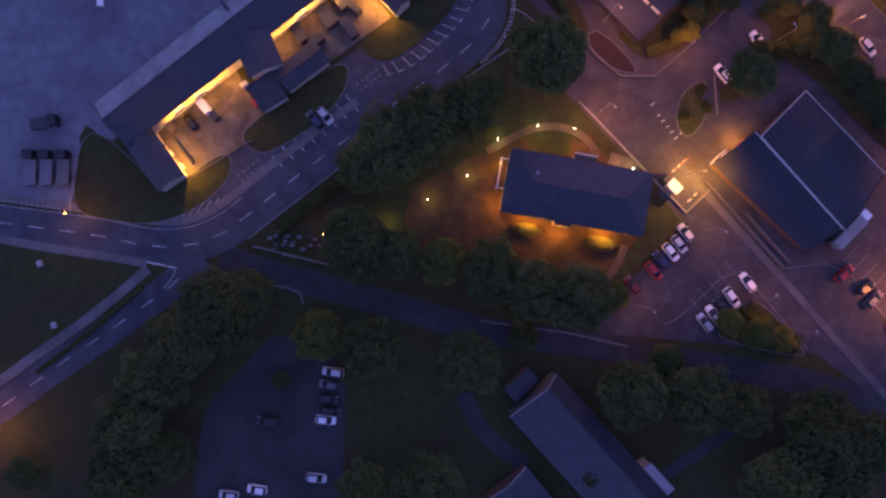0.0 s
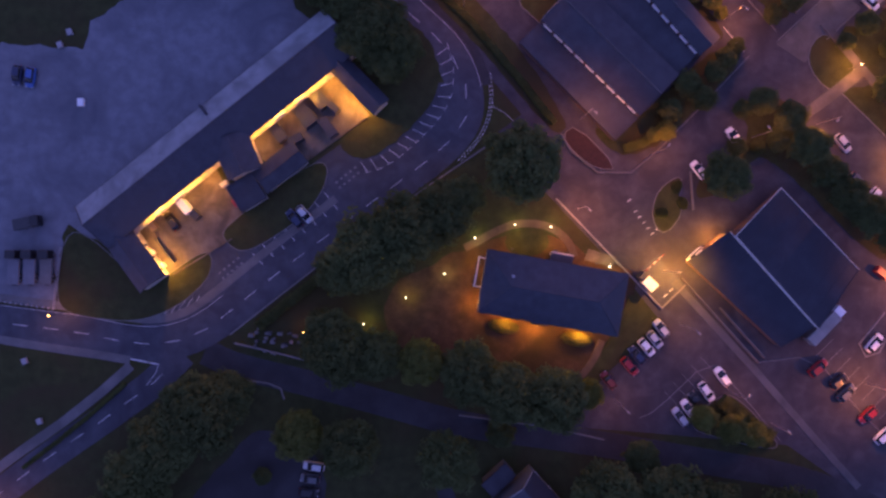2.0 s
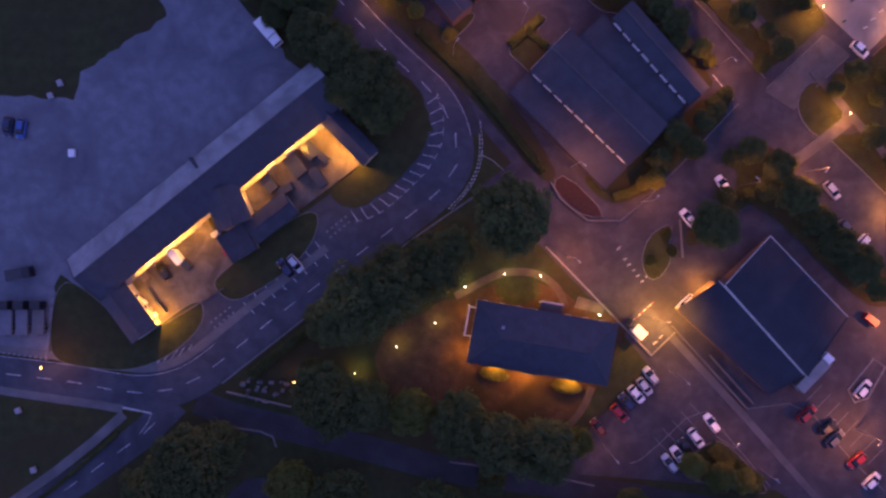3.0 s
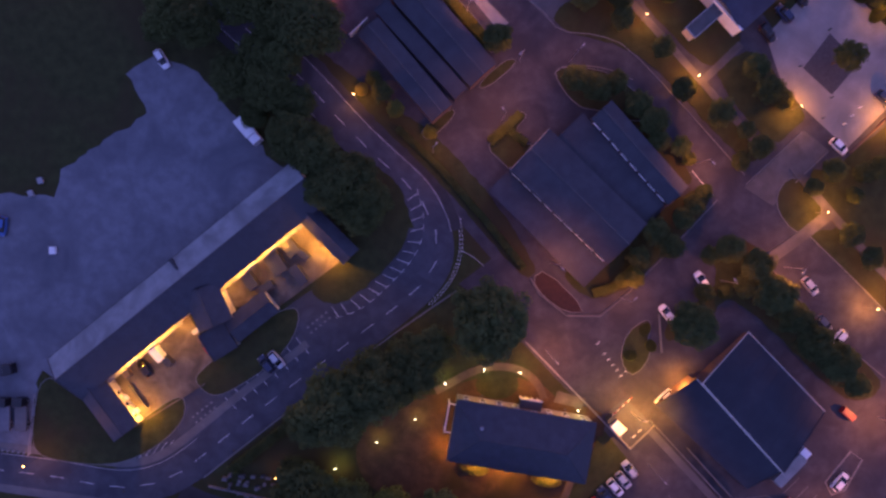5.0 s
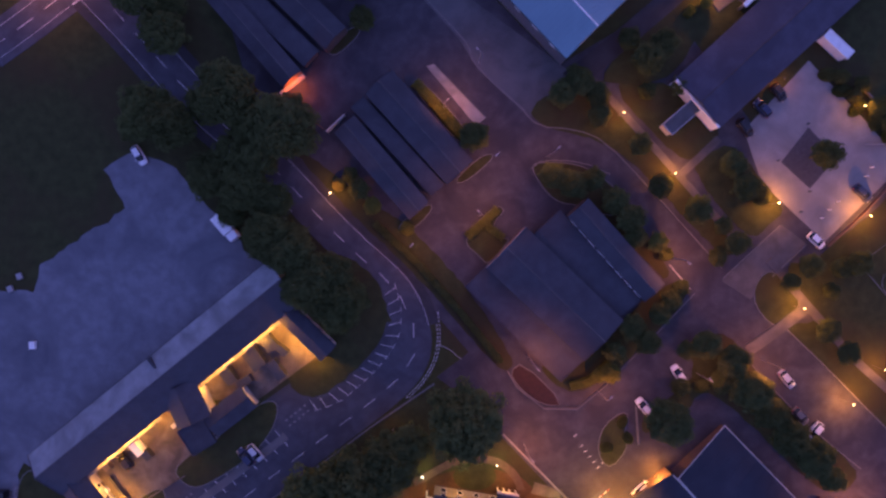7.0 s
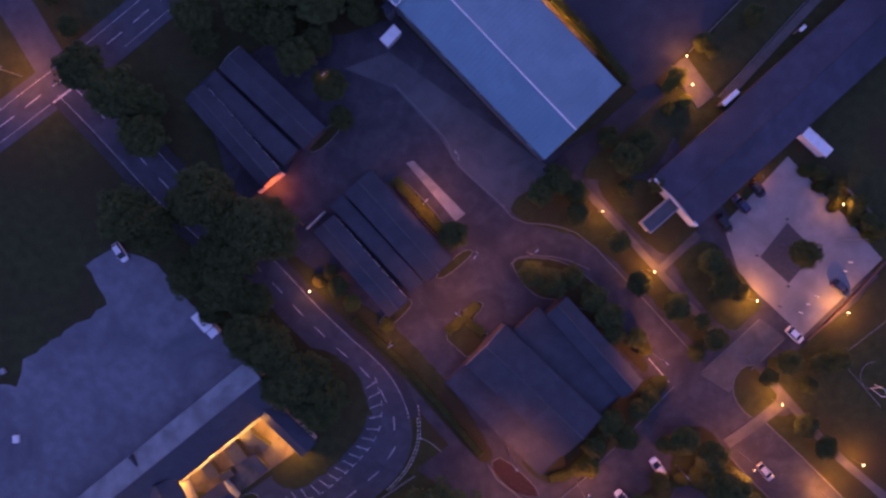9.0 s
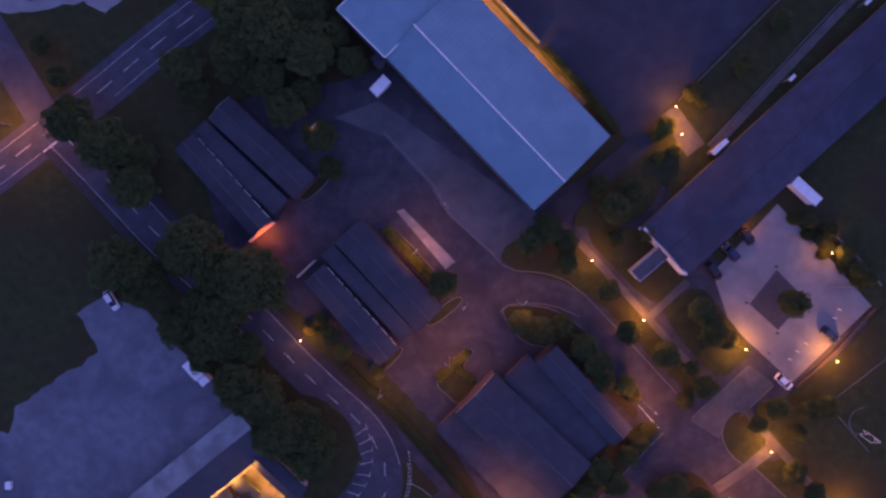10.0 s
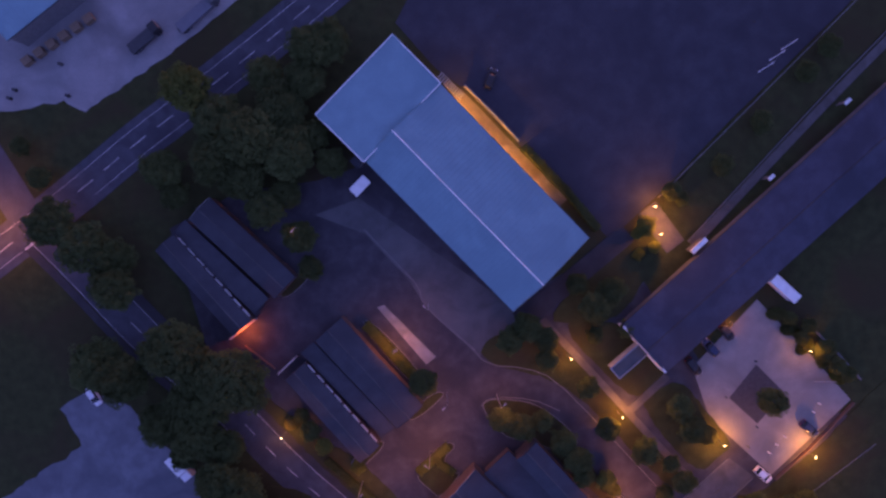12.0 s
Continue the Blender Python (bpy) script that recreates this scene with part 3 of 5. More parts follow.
slab("bay_ground", COURTLOT, 0.03, ROAD, "asphalt parking bays beside the main road", "car park")
MANOR_SOIL = [(-6, 12), (3, 17), (11, 20.5), (18, 23), (27.5, 23.4), (33, 21.4), (36, 18), (44, 16.8), (47, 12.7), (41, 1.7), (33.5, -7), (24, -6), (12, -5), (2, -3), (-6, 2)]
slab("manor_ground", ragged(rounded(MANOR_SOIL, 2), 1.2, 0.4), 0.06, SOIL, "bare earth and thin grass round the hipped house", "ground")
slab("square_paving", SQUARE, 0.06, PAVING, "pale paved square with a dark centre", "pavement")
slab("ring_lawn", [(23.4 + 4.6 * math.cos(k * 0.45), 21.6 + 3.0 * math.sin(k * 0.45)) for k in range(14)], 0.085, GRASS, "small oval lawn before the house door", "grass")
slab("square_centre", SQ_PATCH, 0.09, SETTS, "dark stone setts in the middle of the square", "pavement")
slab("playing_field", PLAYFIELD, 0.02, FIELD, "dark flat playing surface with faint edge line", "sports ground")
slab("haulage_yard", ragged(NW_YARD, 1.5, 0.4), 0.02, PALEGRAVEL, "pale gravel yard where lorries stand", "yard")
slab("barn_apron", BARN_APRON, 0.05, APRON, "stained concrete apron in front of the metal barn", "pavement")
slab("barn_strip", [(29.13, 148.83), (31.44, 151.06), (52.97, 128.76), (50.67, 126.53)], 0.06, COURTFLOOR, "narrow concrete strip along the barn wall", "pavement")
slab("square_drive", [(87.4, 74.2), (75.1, 62.5), (81.1, 58.6), (92.9, 70.0)], 0.045, PATH, "worn paved drive to the square", "road")
slab("gate_paving", GATE_PAVE, 0.06, ROAD, "asphalt apron at the gate barrier", "road")
slab("pale_bay", PALE_BAY, 0.07, CONCRETE, "strip of pale concrete between hedge and street", "pavement")
slab("court_west", COURT_A, 0.05, COURTFLOOR, "warm-lit concrete service court of the long building", "yard")
slab("court_east", COURT_B, 0.05, COURTFLOOR, "warm-lit concrete service court of the long building", "yard")


def road(name, line, width, z, label, smooth=2, surface=ROAD):
    pts = rounded(line, smooth, False)
    bm = bmesh.new()
    ribbon(bm, pts, width, -0.3, z)
    structure(name, bm, surface, label, "road")
    return pts


main = road("road_main", MAIN_ROAD, 7.4, 0.05, "two-lane asphalt main road with dashed centre line")
west = road("road_west", WEST_ROAD, 6.0, 0.045, "asphalt side road joining the main road")
cross = road("road_cross", CROSS_ROAD, 8.4, 0.055, "asphalt through road with white edge lines")
north = road("road_north_arm", NORTH_ARM, 7.0, 0.04, "asphalt road lit by street lamps")
lane = road("road_lane", SOUTH_LANE, 5.4, 0.04, "dark narrow lane between trees", 2, DARKASPHALT)
for name, line, width, z in (("footway_west", WEST_PATH, 2.0, 0.085), ("footway_main", side(main[:44], 5.0), 1.7, 0.08), ("footway_verge", side(main[64:], -4.7), 1.8, 0.075), ("footway_far", side(main[84:], 4.7), 1.6, 0.075), ("footway_field", [(-95.0, 3.6), (-87.3, 2.2), (-80.5, 1.0), (-72.5, -0.3), (-64.5, -1.5), (-58.6, -2.6)], 1.7, 0.09), ("footway_bank", [(-38.0, 2.6), (-28.9, 9.7), (-19.1, 17.3), (-8.2, 25.1), (2.2, 32.7), (15.0, 41.4)], 0.3, 0.09)):
    bm = bmesh.new()
    ribbon(bm, line, width, -0.2, z)
    structure(name, bm, KERB if name == "footway_bank" else DARKASPHALT if name in ("footway_verge", "footway_far") else FOOTWAY, "pale footway beside the road", "footpath")

bm = bmesh.new()
dashes(bm, main, 0.055, 3.0, 3.3, 0.16)
dashes(bm, west, 0.055, 3.2, 3.6, 0.16, 6.0)
dashes(bm, cross, 0.06, 4.0, 3.0, 0.16)
structure("road_marking_centre", bm, MARKING, "worn white dashed centre lines", "road marking")
bm = bmesh.new()
for line, off, z in ((cross, 2.6, 0.06), (cross[18:], -2.6, 0.06), (cross[:12], -2.6, 0.06), (main[64:], -3.45, 0.055), (main[84:], 3.45, 0.055), (main[:34], 3.5, 0.055)):
    ribbon(bm, side(line, off), 0.09, z, z + 0.006)
ribbon(bm, [(-58.9, -2.2), (-52.6, -3.5)], 0.35, 0.055, 0.062)
ribbon(bm, [(-52.6, -3.5), (-53.4, -5.4), (-55.2, -7.8)], 0.12, 0.055, 0.062)
ribbon(bm, [(-57.5, 119.5), (-53.2, 122.6)], 0.4, 0.07, 0.076)
ribbon(bm, [(68.5, 60.9), (64.1, 66.0)], 0.2, 0.04, 0.046)
structure("road_marking_edge", bm, MARKING, "worn white edge and stop lines", "road marking")
bm = bmesh.new()
mouth = [(15.6, 56.5), (16.2, 51.5), (15.4, 46.5), (13.0, 42.2), (9.6, 38.6)]
for off in (-0.25, 0.25):
    dashes(bm, side(rounded(mouth, 2, False), off), 0.055, 0.5, 0.35, 0.2)
ribbon(bm, [(15.9, 49.8), (18.6, 48.4), (20.6, 46.6)], 0.12, 0.055, 0.061)
for i in range(5):
    box(bm, 45.9 + 0.9 * i, 27.9 - 1.15 * i, 0.04, 0.8, 0.24, 0.008, 30)
for x, y in ((44.6, 30.2), (50.6, 24.4), (52.2, 10.4), (53.4, 11.6)):
    box(bm, x, y, 0.07, 1.0, 0.25, 0.008, 40)
structure("road_marking_junction", bm, MARKING, "give-way dashes and ramp marks at the junction", "road marking")

# parking bays along the main road, with hatching towards the bends
bm = bmesh.new()
for i in range(8):
    f = i / 7
    ribbon(bm, [(-33.3 + 14.9 * f, 19.4 + 12.5 * f), (-31.1 + 15.3 * f, 17.1 + 11.4 * f)], 0.17, 0.056, 0.062)
rim = rounded([(-11.9, 38.6), (-7.0, 39.8), (-2.0, 43.8), (4.2, 50.2), (5.6, 55.9), (4.0, 62.0)], 2, False)
for p, d in along(rim, 2.1, 0.8):
    q = Vector((d.y, -d.x))
    ribbon(bm, [tuple(p + q * 0.5), tuple(p + q * 3.0 + d * 0.9)], 0.15, 0.056, 0.062)
for p, d in along(rim, 2.1, 1.2):
    q = Vector((d.y, -d.x))
    ribbon(bm, [tuple(p + q * 3.0), tuple(p + q * 3.0 + d * 1.3)], 0.12, 0.056, 0.062)
for i in range(6):
    ribbon(bm, [(-53.6 + 1.5 * i, 5.4 + 0.5 * i), (-51.6 + 1.5 * i, 8.2 + 0.5 * i)], 0.12, 0.056, 0.062)
structure("road_marking_bays", bm, MARKING, "worn white parking bay lines", "road marking")
bm = bmesh.new()
for p, d in along([(59.6, -2.4), (51.4, -10.2)], 2.6):
    ribbon(bm, [tuple(p), (p.x + 3.4, p.y - 3.6)], 0.1, 0.04, 0.046)
ribbon(bm, rounded([(47.0, -15.0), (50.0, -13.9), (61.7, -2.7), (66.6, -8.3), (76.6, -20.2)], 1, False), 0.14, 0.04, 0.046)
ribbon(bm, [(92.9, 0.2), (98.2, 6.7), (100.7, 4.9), (97.1, -1.6), (94.3, -2.5)], 0.35, 0.04, 0.16, True)
for p, d in along([(84.0, -2.2), (99.0, -17.4)], 2.7):
    ribbon(bm, [tuple(p), (p.x + 3.4, p.y + 3.4)], 0.1, 0.04, 0.046)
structure("road_marking_lots", bm, FADED, "faded white parking bay lines", "road marking")
bm = bmesh.new()
for x, y in ((-40.0, 15.4), (-15.9, 34.0)):
    for row in range(2):
        for k in range(5):
            box(bm, x + 0.95 * k + 0.7 * row, y + 0.75 * k - 1.1 * row, 0.04, 0.5, 0.4, 0.008, 38)
structure("road_marking_words", bm, FADED, "worn painted words as short pale bars", "road marking")

# planted ground
lawn_top = 0.10
LAWN = "short dark grass behind a pale kerb"
for name, pts in (("grass_wedge", G_WEDGE), ("grass_middle", G_MID), ("grass_corner", G_EAST), ("grass_verge", G_VERGE), 
                  ("grass_planting", G_PLANT), ("grass_small_lawn", G_LAWN_SMALL), ("grass_big_lawn", G_LAWN_BIG), ("grass_pathside", G_PATHSIDE),
                  ("grass_square_side", G_SQUARE_WEST), ("grass_hall_front", G_HALL_FRONT), ("grass_tree_island", G_ISLE_TREES),
                  ("grass_block_side", G_BLOCK_EAST), ("grass_block_end", G_BLOCK_SOUTH), ("grass_hedge_bed", G_YELLOW), ("grass_strip", G_STRIP),
                  ("grass_bed_a", G_BED_A), ("grass_bed_b", G_BED_B), ("grass_bed_c", G_BED_C), ("grass_house_side", G_MANOR_EAST),
                  ("grass_car_island", G_CAR_ISLE), ("grass_barn_side", G_BARN_SIDE), ("grass_field_bank", G_PLAY_BANK)):
    planted(name, pts, GRASS, LAWN, lawn_top, 2, name not in ("grass_verge", "grass_corner", "grass_planting", "grass_field_bank", "grass_house_side", "grass_block_end", "grass_block_side", "grass_hall_front", "grass_barn_side", "grass_square_side", "grass_pathside", "grass_big_lawn"))
    lawn_top += 0.006
planted("island_bed", [(49.3, 28.2), (50.7, 32.4), (54.5, 35.2), (55.9, 34.2), (54.8, 30.2), (55.7, 27.3), (52.4, 23.2), (50.1, 24.5)], GRASS, "dark planted island behind a pale kerb", 0.13, 1)
planted("street_lawn", [(88.2, 52.8), (94.5, 54.0), (101.8, 46.2), (108.2, 40.3), (124.0, 26.0), (122.0, 20.0), (108.0, 33.4), (98.2, 43.4)], GRASS, "rough grass between the street and a footpath", 0.125, 0, False)
planted("red_bed", RED_BED, REDBED, "reddish bark-chip bed in a pale kerb", 0.14, 1)

# paths by the square and the lawn
path_top = 0.24
for name, line, w in (("path_long", [(47.8, 104.2), (57.2, 94.0), (66.2, 84.0), (79.6, 69.2)], 1.5), ("path_hall", [(66.2, 84.6), (74.0, 92.0)], 1.6),
                      ("path_lawn", [(84.9, 66.9), (92.9, 57.4), (96.9, 53.1), (102.9, 45.9), (115.0, 35.6)], 1.7), ("path_lawn_branch", [(93.0, 57.0), (86.6, 51.9), (80.7, 47.8)], 2.4),
                      ("path_house", [(10.5, 20.4), (12.5, 21.4), (17.5, 24.2), (21.5, 25.6), (27.8, 25.2), (32.0, 22.0), (33.2, 18.6)], 1.6),
                      ("path_house_side", [(38.9, 1.2), (37.4, -3.0), (32.8, -8.4)], 1.5), ("path_barn", [(43.0, 103.8), (51.1, 109.8), (65.4, 121.8)], 4.2),
                      ("path_field", [(69.2, 126.8), (75.2, 118.9)], 4.4), ("path_school", [(78.6, 119.2), (104.7, 147.4), (119.2, 162.2)], 1.8)):
    bm = bmesh.new()
    path_top += 0.005
    ribbon(bm, rounded(line, 2, False), w, -0.2, path_top)
    structure(name, bm, SOILPATH if name.startswith("path_house") else DARKASPHALT if name == "path_barn" else PATH, "narrow footpath between grass", "footpath")
for name, line, w in (("lane_south", [(6.0, -29.0), (7.5, -34.0), (11.5, -39.0), (18.5, -44.0)], 3.4), ("lane_wood", [(47.0, -46.0), (60.0, -37.5), (68.0, -33.0)], 2.4)):
    bm = bmesh.new()
    ribbon(bm, rounded(line, 2, False), w, -0.2, 0.03)
    structure(name, bm, DARKASPHALT, "dim footpath among the trees", "footpath")


# ---- buildings ----
def opening(parent, x, y, z, w, h, turn, glass=GLASS):
    """A window: frame, sill and pane, standing 3 cm proud of its wall."""
    bm = bmesh.new()
    for s in (-1, 1):
        box(bm, s * (w / 2 - 0.04), 0, 0, 0.08, 0.09, h)
        box(bm, 0, 0, (h - 0.08) * (s + 1) / 2, w - 0.16, 0.09, 0.08)
    ob = part("window", bm, WHITE, parent)
    ob.matrix_basis = pose(x, y, z, 0, 0, turn)
    bm = bmesh.new()
    box(bm, 0, 0, 0.08, w - 0.16, 0.03, h - 0.16)
    part("pane", bm, glass, ob, "dark glass")
    bm = bmesh.new()
    box(bm, 0, -0.06, -0.06, w + 0.1, 0.16, 0.06)
    part("sill", bm, CONCRETE, ob)
    return ob


def gable(name, label, plan, ze, zr, roofing, walling, hip=0.0, shift=0.5, eave=0.35, windows=0, wz=1.0, wh=1.1, ww=1.0, ribs=0.0, lift=0.0, roofing_back=None, category="building", trim=TRIM, ridge=None):
    """A house with a pitched roof. shift: where the ridge lies across it; windows: how many on each long side."""
    cx, cy, length, width, turn = plan
    ob = thing(name, label, category, pose(cx, cy, 0, 0, 0, turn))
    x, y = length / 2, width / 2
    ry = width * (shift - 0.5)
    bm = bmesh.new()
    u, v = x - eave, y - eave
    ends = []
    for s in (-u, u):
        top = [(s, -v, ze - 0.05), (s, v, ze - 0.05)] if hip else [(s, -v, ze - 0.05), (s, ry, zr - 0.22), (s, v, ze - 0.05)]
        ends.append([bm.verts.new(p) for p in ([(s, v, lift), (s, -v, lift)] + top)])
    bm.faces.new(ends[0])
    bm.faces.new(ends[1][::-1])
    n = len(ends[0])
    for i in range(n):
        j = (i + 1) % n
        bm.faces.new((ends[0][i], ends[1][i], ends[1][j], ends[0][j]))
    part("wall", bm, walling, ob)

    def pitch(name, corners, material):
        bm = bmesh.new()
        top = [bm.verts.new(c) for c in corners]
        low = [bm.verts.new((c[0], c[1], c[2] - 0.16)) for c in corners]
        bm.faces.new(top)
        bm.faces.new(low[::-1])
        for i in range(len(top)):
            j = (i + 1) % len(top)
            bm.faces.new((top[i], low[i], low[j], top[j]))
        return part(name, bm, material, ob)

    a, b = (-x + hip, ry, zr), (x - hip, ry, zr)
    slopes = [((-x, -y, ze), (x, -y, ze), b, a), ((x, y, ze), (-x, y, ze), a, b)]
    for k, corners in enumerate(slopes):
        roof = pitch("roof_slope", corners, roofing_back if roofing_back and k else roofing)
        if ribs:
            bm = bmesh.new()
            for i in range(1, int(length / ribs)):
                px = -x + i * ribs
                p, q = Vector((px, corners[0][1], ze)), Vector((px, ry, zr))
                tube(bm, p + Vector((0, 0, 0.01)), q + Vector((0, 0, 0.01)), 0.022, sides=4)
            tagged(part("roof_rib", bm, roofing, roof, "raised metal seams"), kind="stuff")
    if hip:
        pitch("roof_hip", ((-x, y, ze), (-x, -y, ze), a), roofing)
        pitch("roof_hip", ((x, -y, ze), (x, y, ze), b), roofing)
    bm = bmesh.new()
    tube(bm, (a[0], ry, zr + 0.03), (b[0], ry, zr + 0.03), 0.17 if ribs else 0.12, sides=6)
    if hip:
        for e, s in ((a, -x), (b, x)):
            for t in (-y, y):
                tube(bm, (e[0], ry, zr + 0.03), (s, t, ze + 0.03), 0.09, sides=6)
    part("ridge_cap", bm, ridge or roofing, ob)
    for s in (-1, 1):
        bm = bmesh.new()
        box(bm, 0, s * (y + 0.06), ze - 0.2, length, 0.12, 0.12)
        part("gutter", bm, DARKSTEEL, ob)
    if not hip:
        for s in (-1, 1):
            bm = bmesh.new()
            for t in (-y, y):
                p, q = Vector((s * (x - 0.04), t, ze + 0.05)), Vector((s * (x - 0.04), ry, zr + 0.05))
                tube(bm, p, q, 0.1, sides=4)
            part("verge_board", bm, trim, ob)
    for s in (-1, 1):
        for i in range(windows):
            px = -u + (i + 0.5) * 2 * u / windows
            opening(ob, px, s * (v + 0.03), wz, ww, wh, 0 if s < 0 else 180)
    return ob


def flat(name, label, plan, z, roofing, walling, rim=0.3, trim=TRIM, slope=0.25, category="building"):
    """A low building with a nearly flat roof inside a thin raised edge."""
    cx, cy, length, width, turn = plan
    ob = thing(name, label, category, pose(cx, cy, 0, 0, 0, turn))
    bm = bmesh.new()
    box(bm, 0, 0, 0, length - 0.4, width - 0.4, z - 0.25)
    part("wall", bm, walling, ob)
    bm = bmesh.new()
    box(bm, 0, 0, z - 0.25, length, width, 0.25)
    for v in bm.verts:
        if v.co.z > z - 0.1 and v.co.y > 0:
            v.co.z += slope
    part("roof", bm, roofing, ob)
    for sx, sy, lx, ly in ((0, -1, length, rim), (-1, 0, rim, width), (1, 0, rim, width), (0, 1, length, rim)):
        bm = bmesh.new()
        box(bm, sx * (length / 2 - 0.02), sy * (width / 2 - 0.02), z - 0.2, lx + 0.04, ly, 0.32 + (slope if sy > 0 else slope * 0.5 if sx else 0))
        part("roof_edge", bm, trim, ob)
    return ob


# the long building with its two service courts
long_plan = (-39.0, 44.2, 63.0, 10.5, 38.5)
longhouse = gable("long_building", "long low building with dark slate and a pale cement back slope", long_plan, 4.2, 6.6, SLATE, PLASTER, shift=0.55, windows=0, roofing_back=LEANTO, trim=SLATE)
for i in range(18):
    px = -29 + i * 3.42
    if abs(px + 3) > 5:
        opening(longhouse, px, -4.93, 1.0, 1.1, 1.3, 0)
for x0, x1 in ((-27.0, -6.5), (3.2, 25.0)):
    bm = bmesh.new()
    box(bm, (x0 + x1) / 2, -5.45, 2.85, x1 - x0, 1.1, 0.16, 0, 0.03)
    part("canopy", bm, CONCRETE, longhouse, "pale concrete canopy along the court front")
    for f in (0.38, 0.62):
        bm = bmesh.new()
        box(bm, x0 + (x1 - x0) * f, -5.3, 3.01, 2.4, 0.8, 0.45, 0, 0.03)
        part("canopy_box", bm, PLASTER, longhouse)
bm = bmesh.new()
box(bm, 0.6, 3.0, 4.4, 0.5, 4.2, 1.2, 0)
part("roof_upstand", bm, FELT, longhouse, "dark strip across the pale slope")
gable("court_wing", "slate-roofed wing beside the western court", WWING, 3.3, 4.6, SLATE, PLASTER, windows=4, trim=SLATE)
gable("court_wing", "slate-roofed wing beside the eastern court", EWING, 3.4, 4.6, SLATE, PLASTER, windows=4, trim=SLATE)
gable("link_block", "slate-roofed middle block between the two courts", CBLOCK, 4.4, 5.8, SLATE, PLASTER, trim=SLATE)
gable("store_shed", "grey-roofed store shed at the court's edge", CSHED, 2.8, 3.5, FELT, PLASTER, trim=FELT)
flat("low_store", "low flat-roofed store at the court's edge", CLOW, 2.8, FELT, PLASTER, trim=FELT)
for name, line in (("court_wall", [(-49.6, 15.0), (-37.4, 22.4)]), ("court_wall", [(-21.6, 38.6), (-9.6, 47.4)])):
    bm = bmesh.new()
    ribbon(bm, line, 0.25, 0, 0.3)
    tagged(part(name, bm, COURTFLOOR), "low pale wall closing the service court", "wall", "", "structure")

# the hipped house
manor = gable("hipped_house", "two-storey rendered house with a dark hipped slate roof", MANOR, 5.5, 8.4, SLATE, STONE, hip=5.6, windows=8, wz=3.5, wh=1.5, ww=1.1, ridge=FELT)
for i in range(8):
    px = -13.9 + (i + 0.5) * 27.8 / 8
    for s in (-1, 1):
        opening(manor, px, s * (5.9 + 0.03), 0.9, 1.1, 1.6, 0 if s < 0 else 180)
bm = bmesh.new()
for k in (-1.9, -0.6, 0.6, 1.9):
    tube(bm, (1.0 + k, 7.6, 0), (1.0 + k, 7.6, 3.0), 0.16)
box(bm, 1.0, 6.6, 0, 3.4, 1.0, 3.0)
part("porch", bm, PLASTER, manor, "pale columned entrance porch")
bm = bmesh.new()
box(bm, 1.0, 6.9, 3.0, 4.6, 1.9, 0.3, bevel=0.08)
part("porch_roof", bm, SLATE, manor)
bm = bmesh.new()
box(bm, 1.0, 8.0, 2.75, 4.6, 0.35, 0.5, bevel=0.05)
part("porch_beam", bm, PLASTER, manor, "pale beam over the porch columns")
bm = bmesh.new()
box(bm, -1.2, -6.3, 0, 3.2, 1.0, 3.2)
part("bay", bm, PLASTER, manor, "shallow bay on the garden side")
bm = bmesh.new()
box(bm, -1.2, -6.35, 3.2, 3.5, 1.2, 0.25, bevel=0.06)
part("bay_roof", bm, SLATE, manor)
bm = bmesh.new()
for yy in (-1.5, 4.4):
    box(bm, -15.4, yy, 0, 0.25, 0.25, 2.6)
box(bm, -15.4, 1.45, 2.6, 0.3, 6.3, 0.22)
for yy in (-1.5, 4.4):
    box(bm, -14.7, yy, 2.6, 1.6, 0.22, 0.22)
part("pergola", bm, WHITE, manor, "white timber pergola at the end wall")
bm = bmesh.new()
box(bm, -8.6, 2.0, 6.6, 0.6, 0.6, 1.1)
part("vent_stack", bm, TRIM, manor)

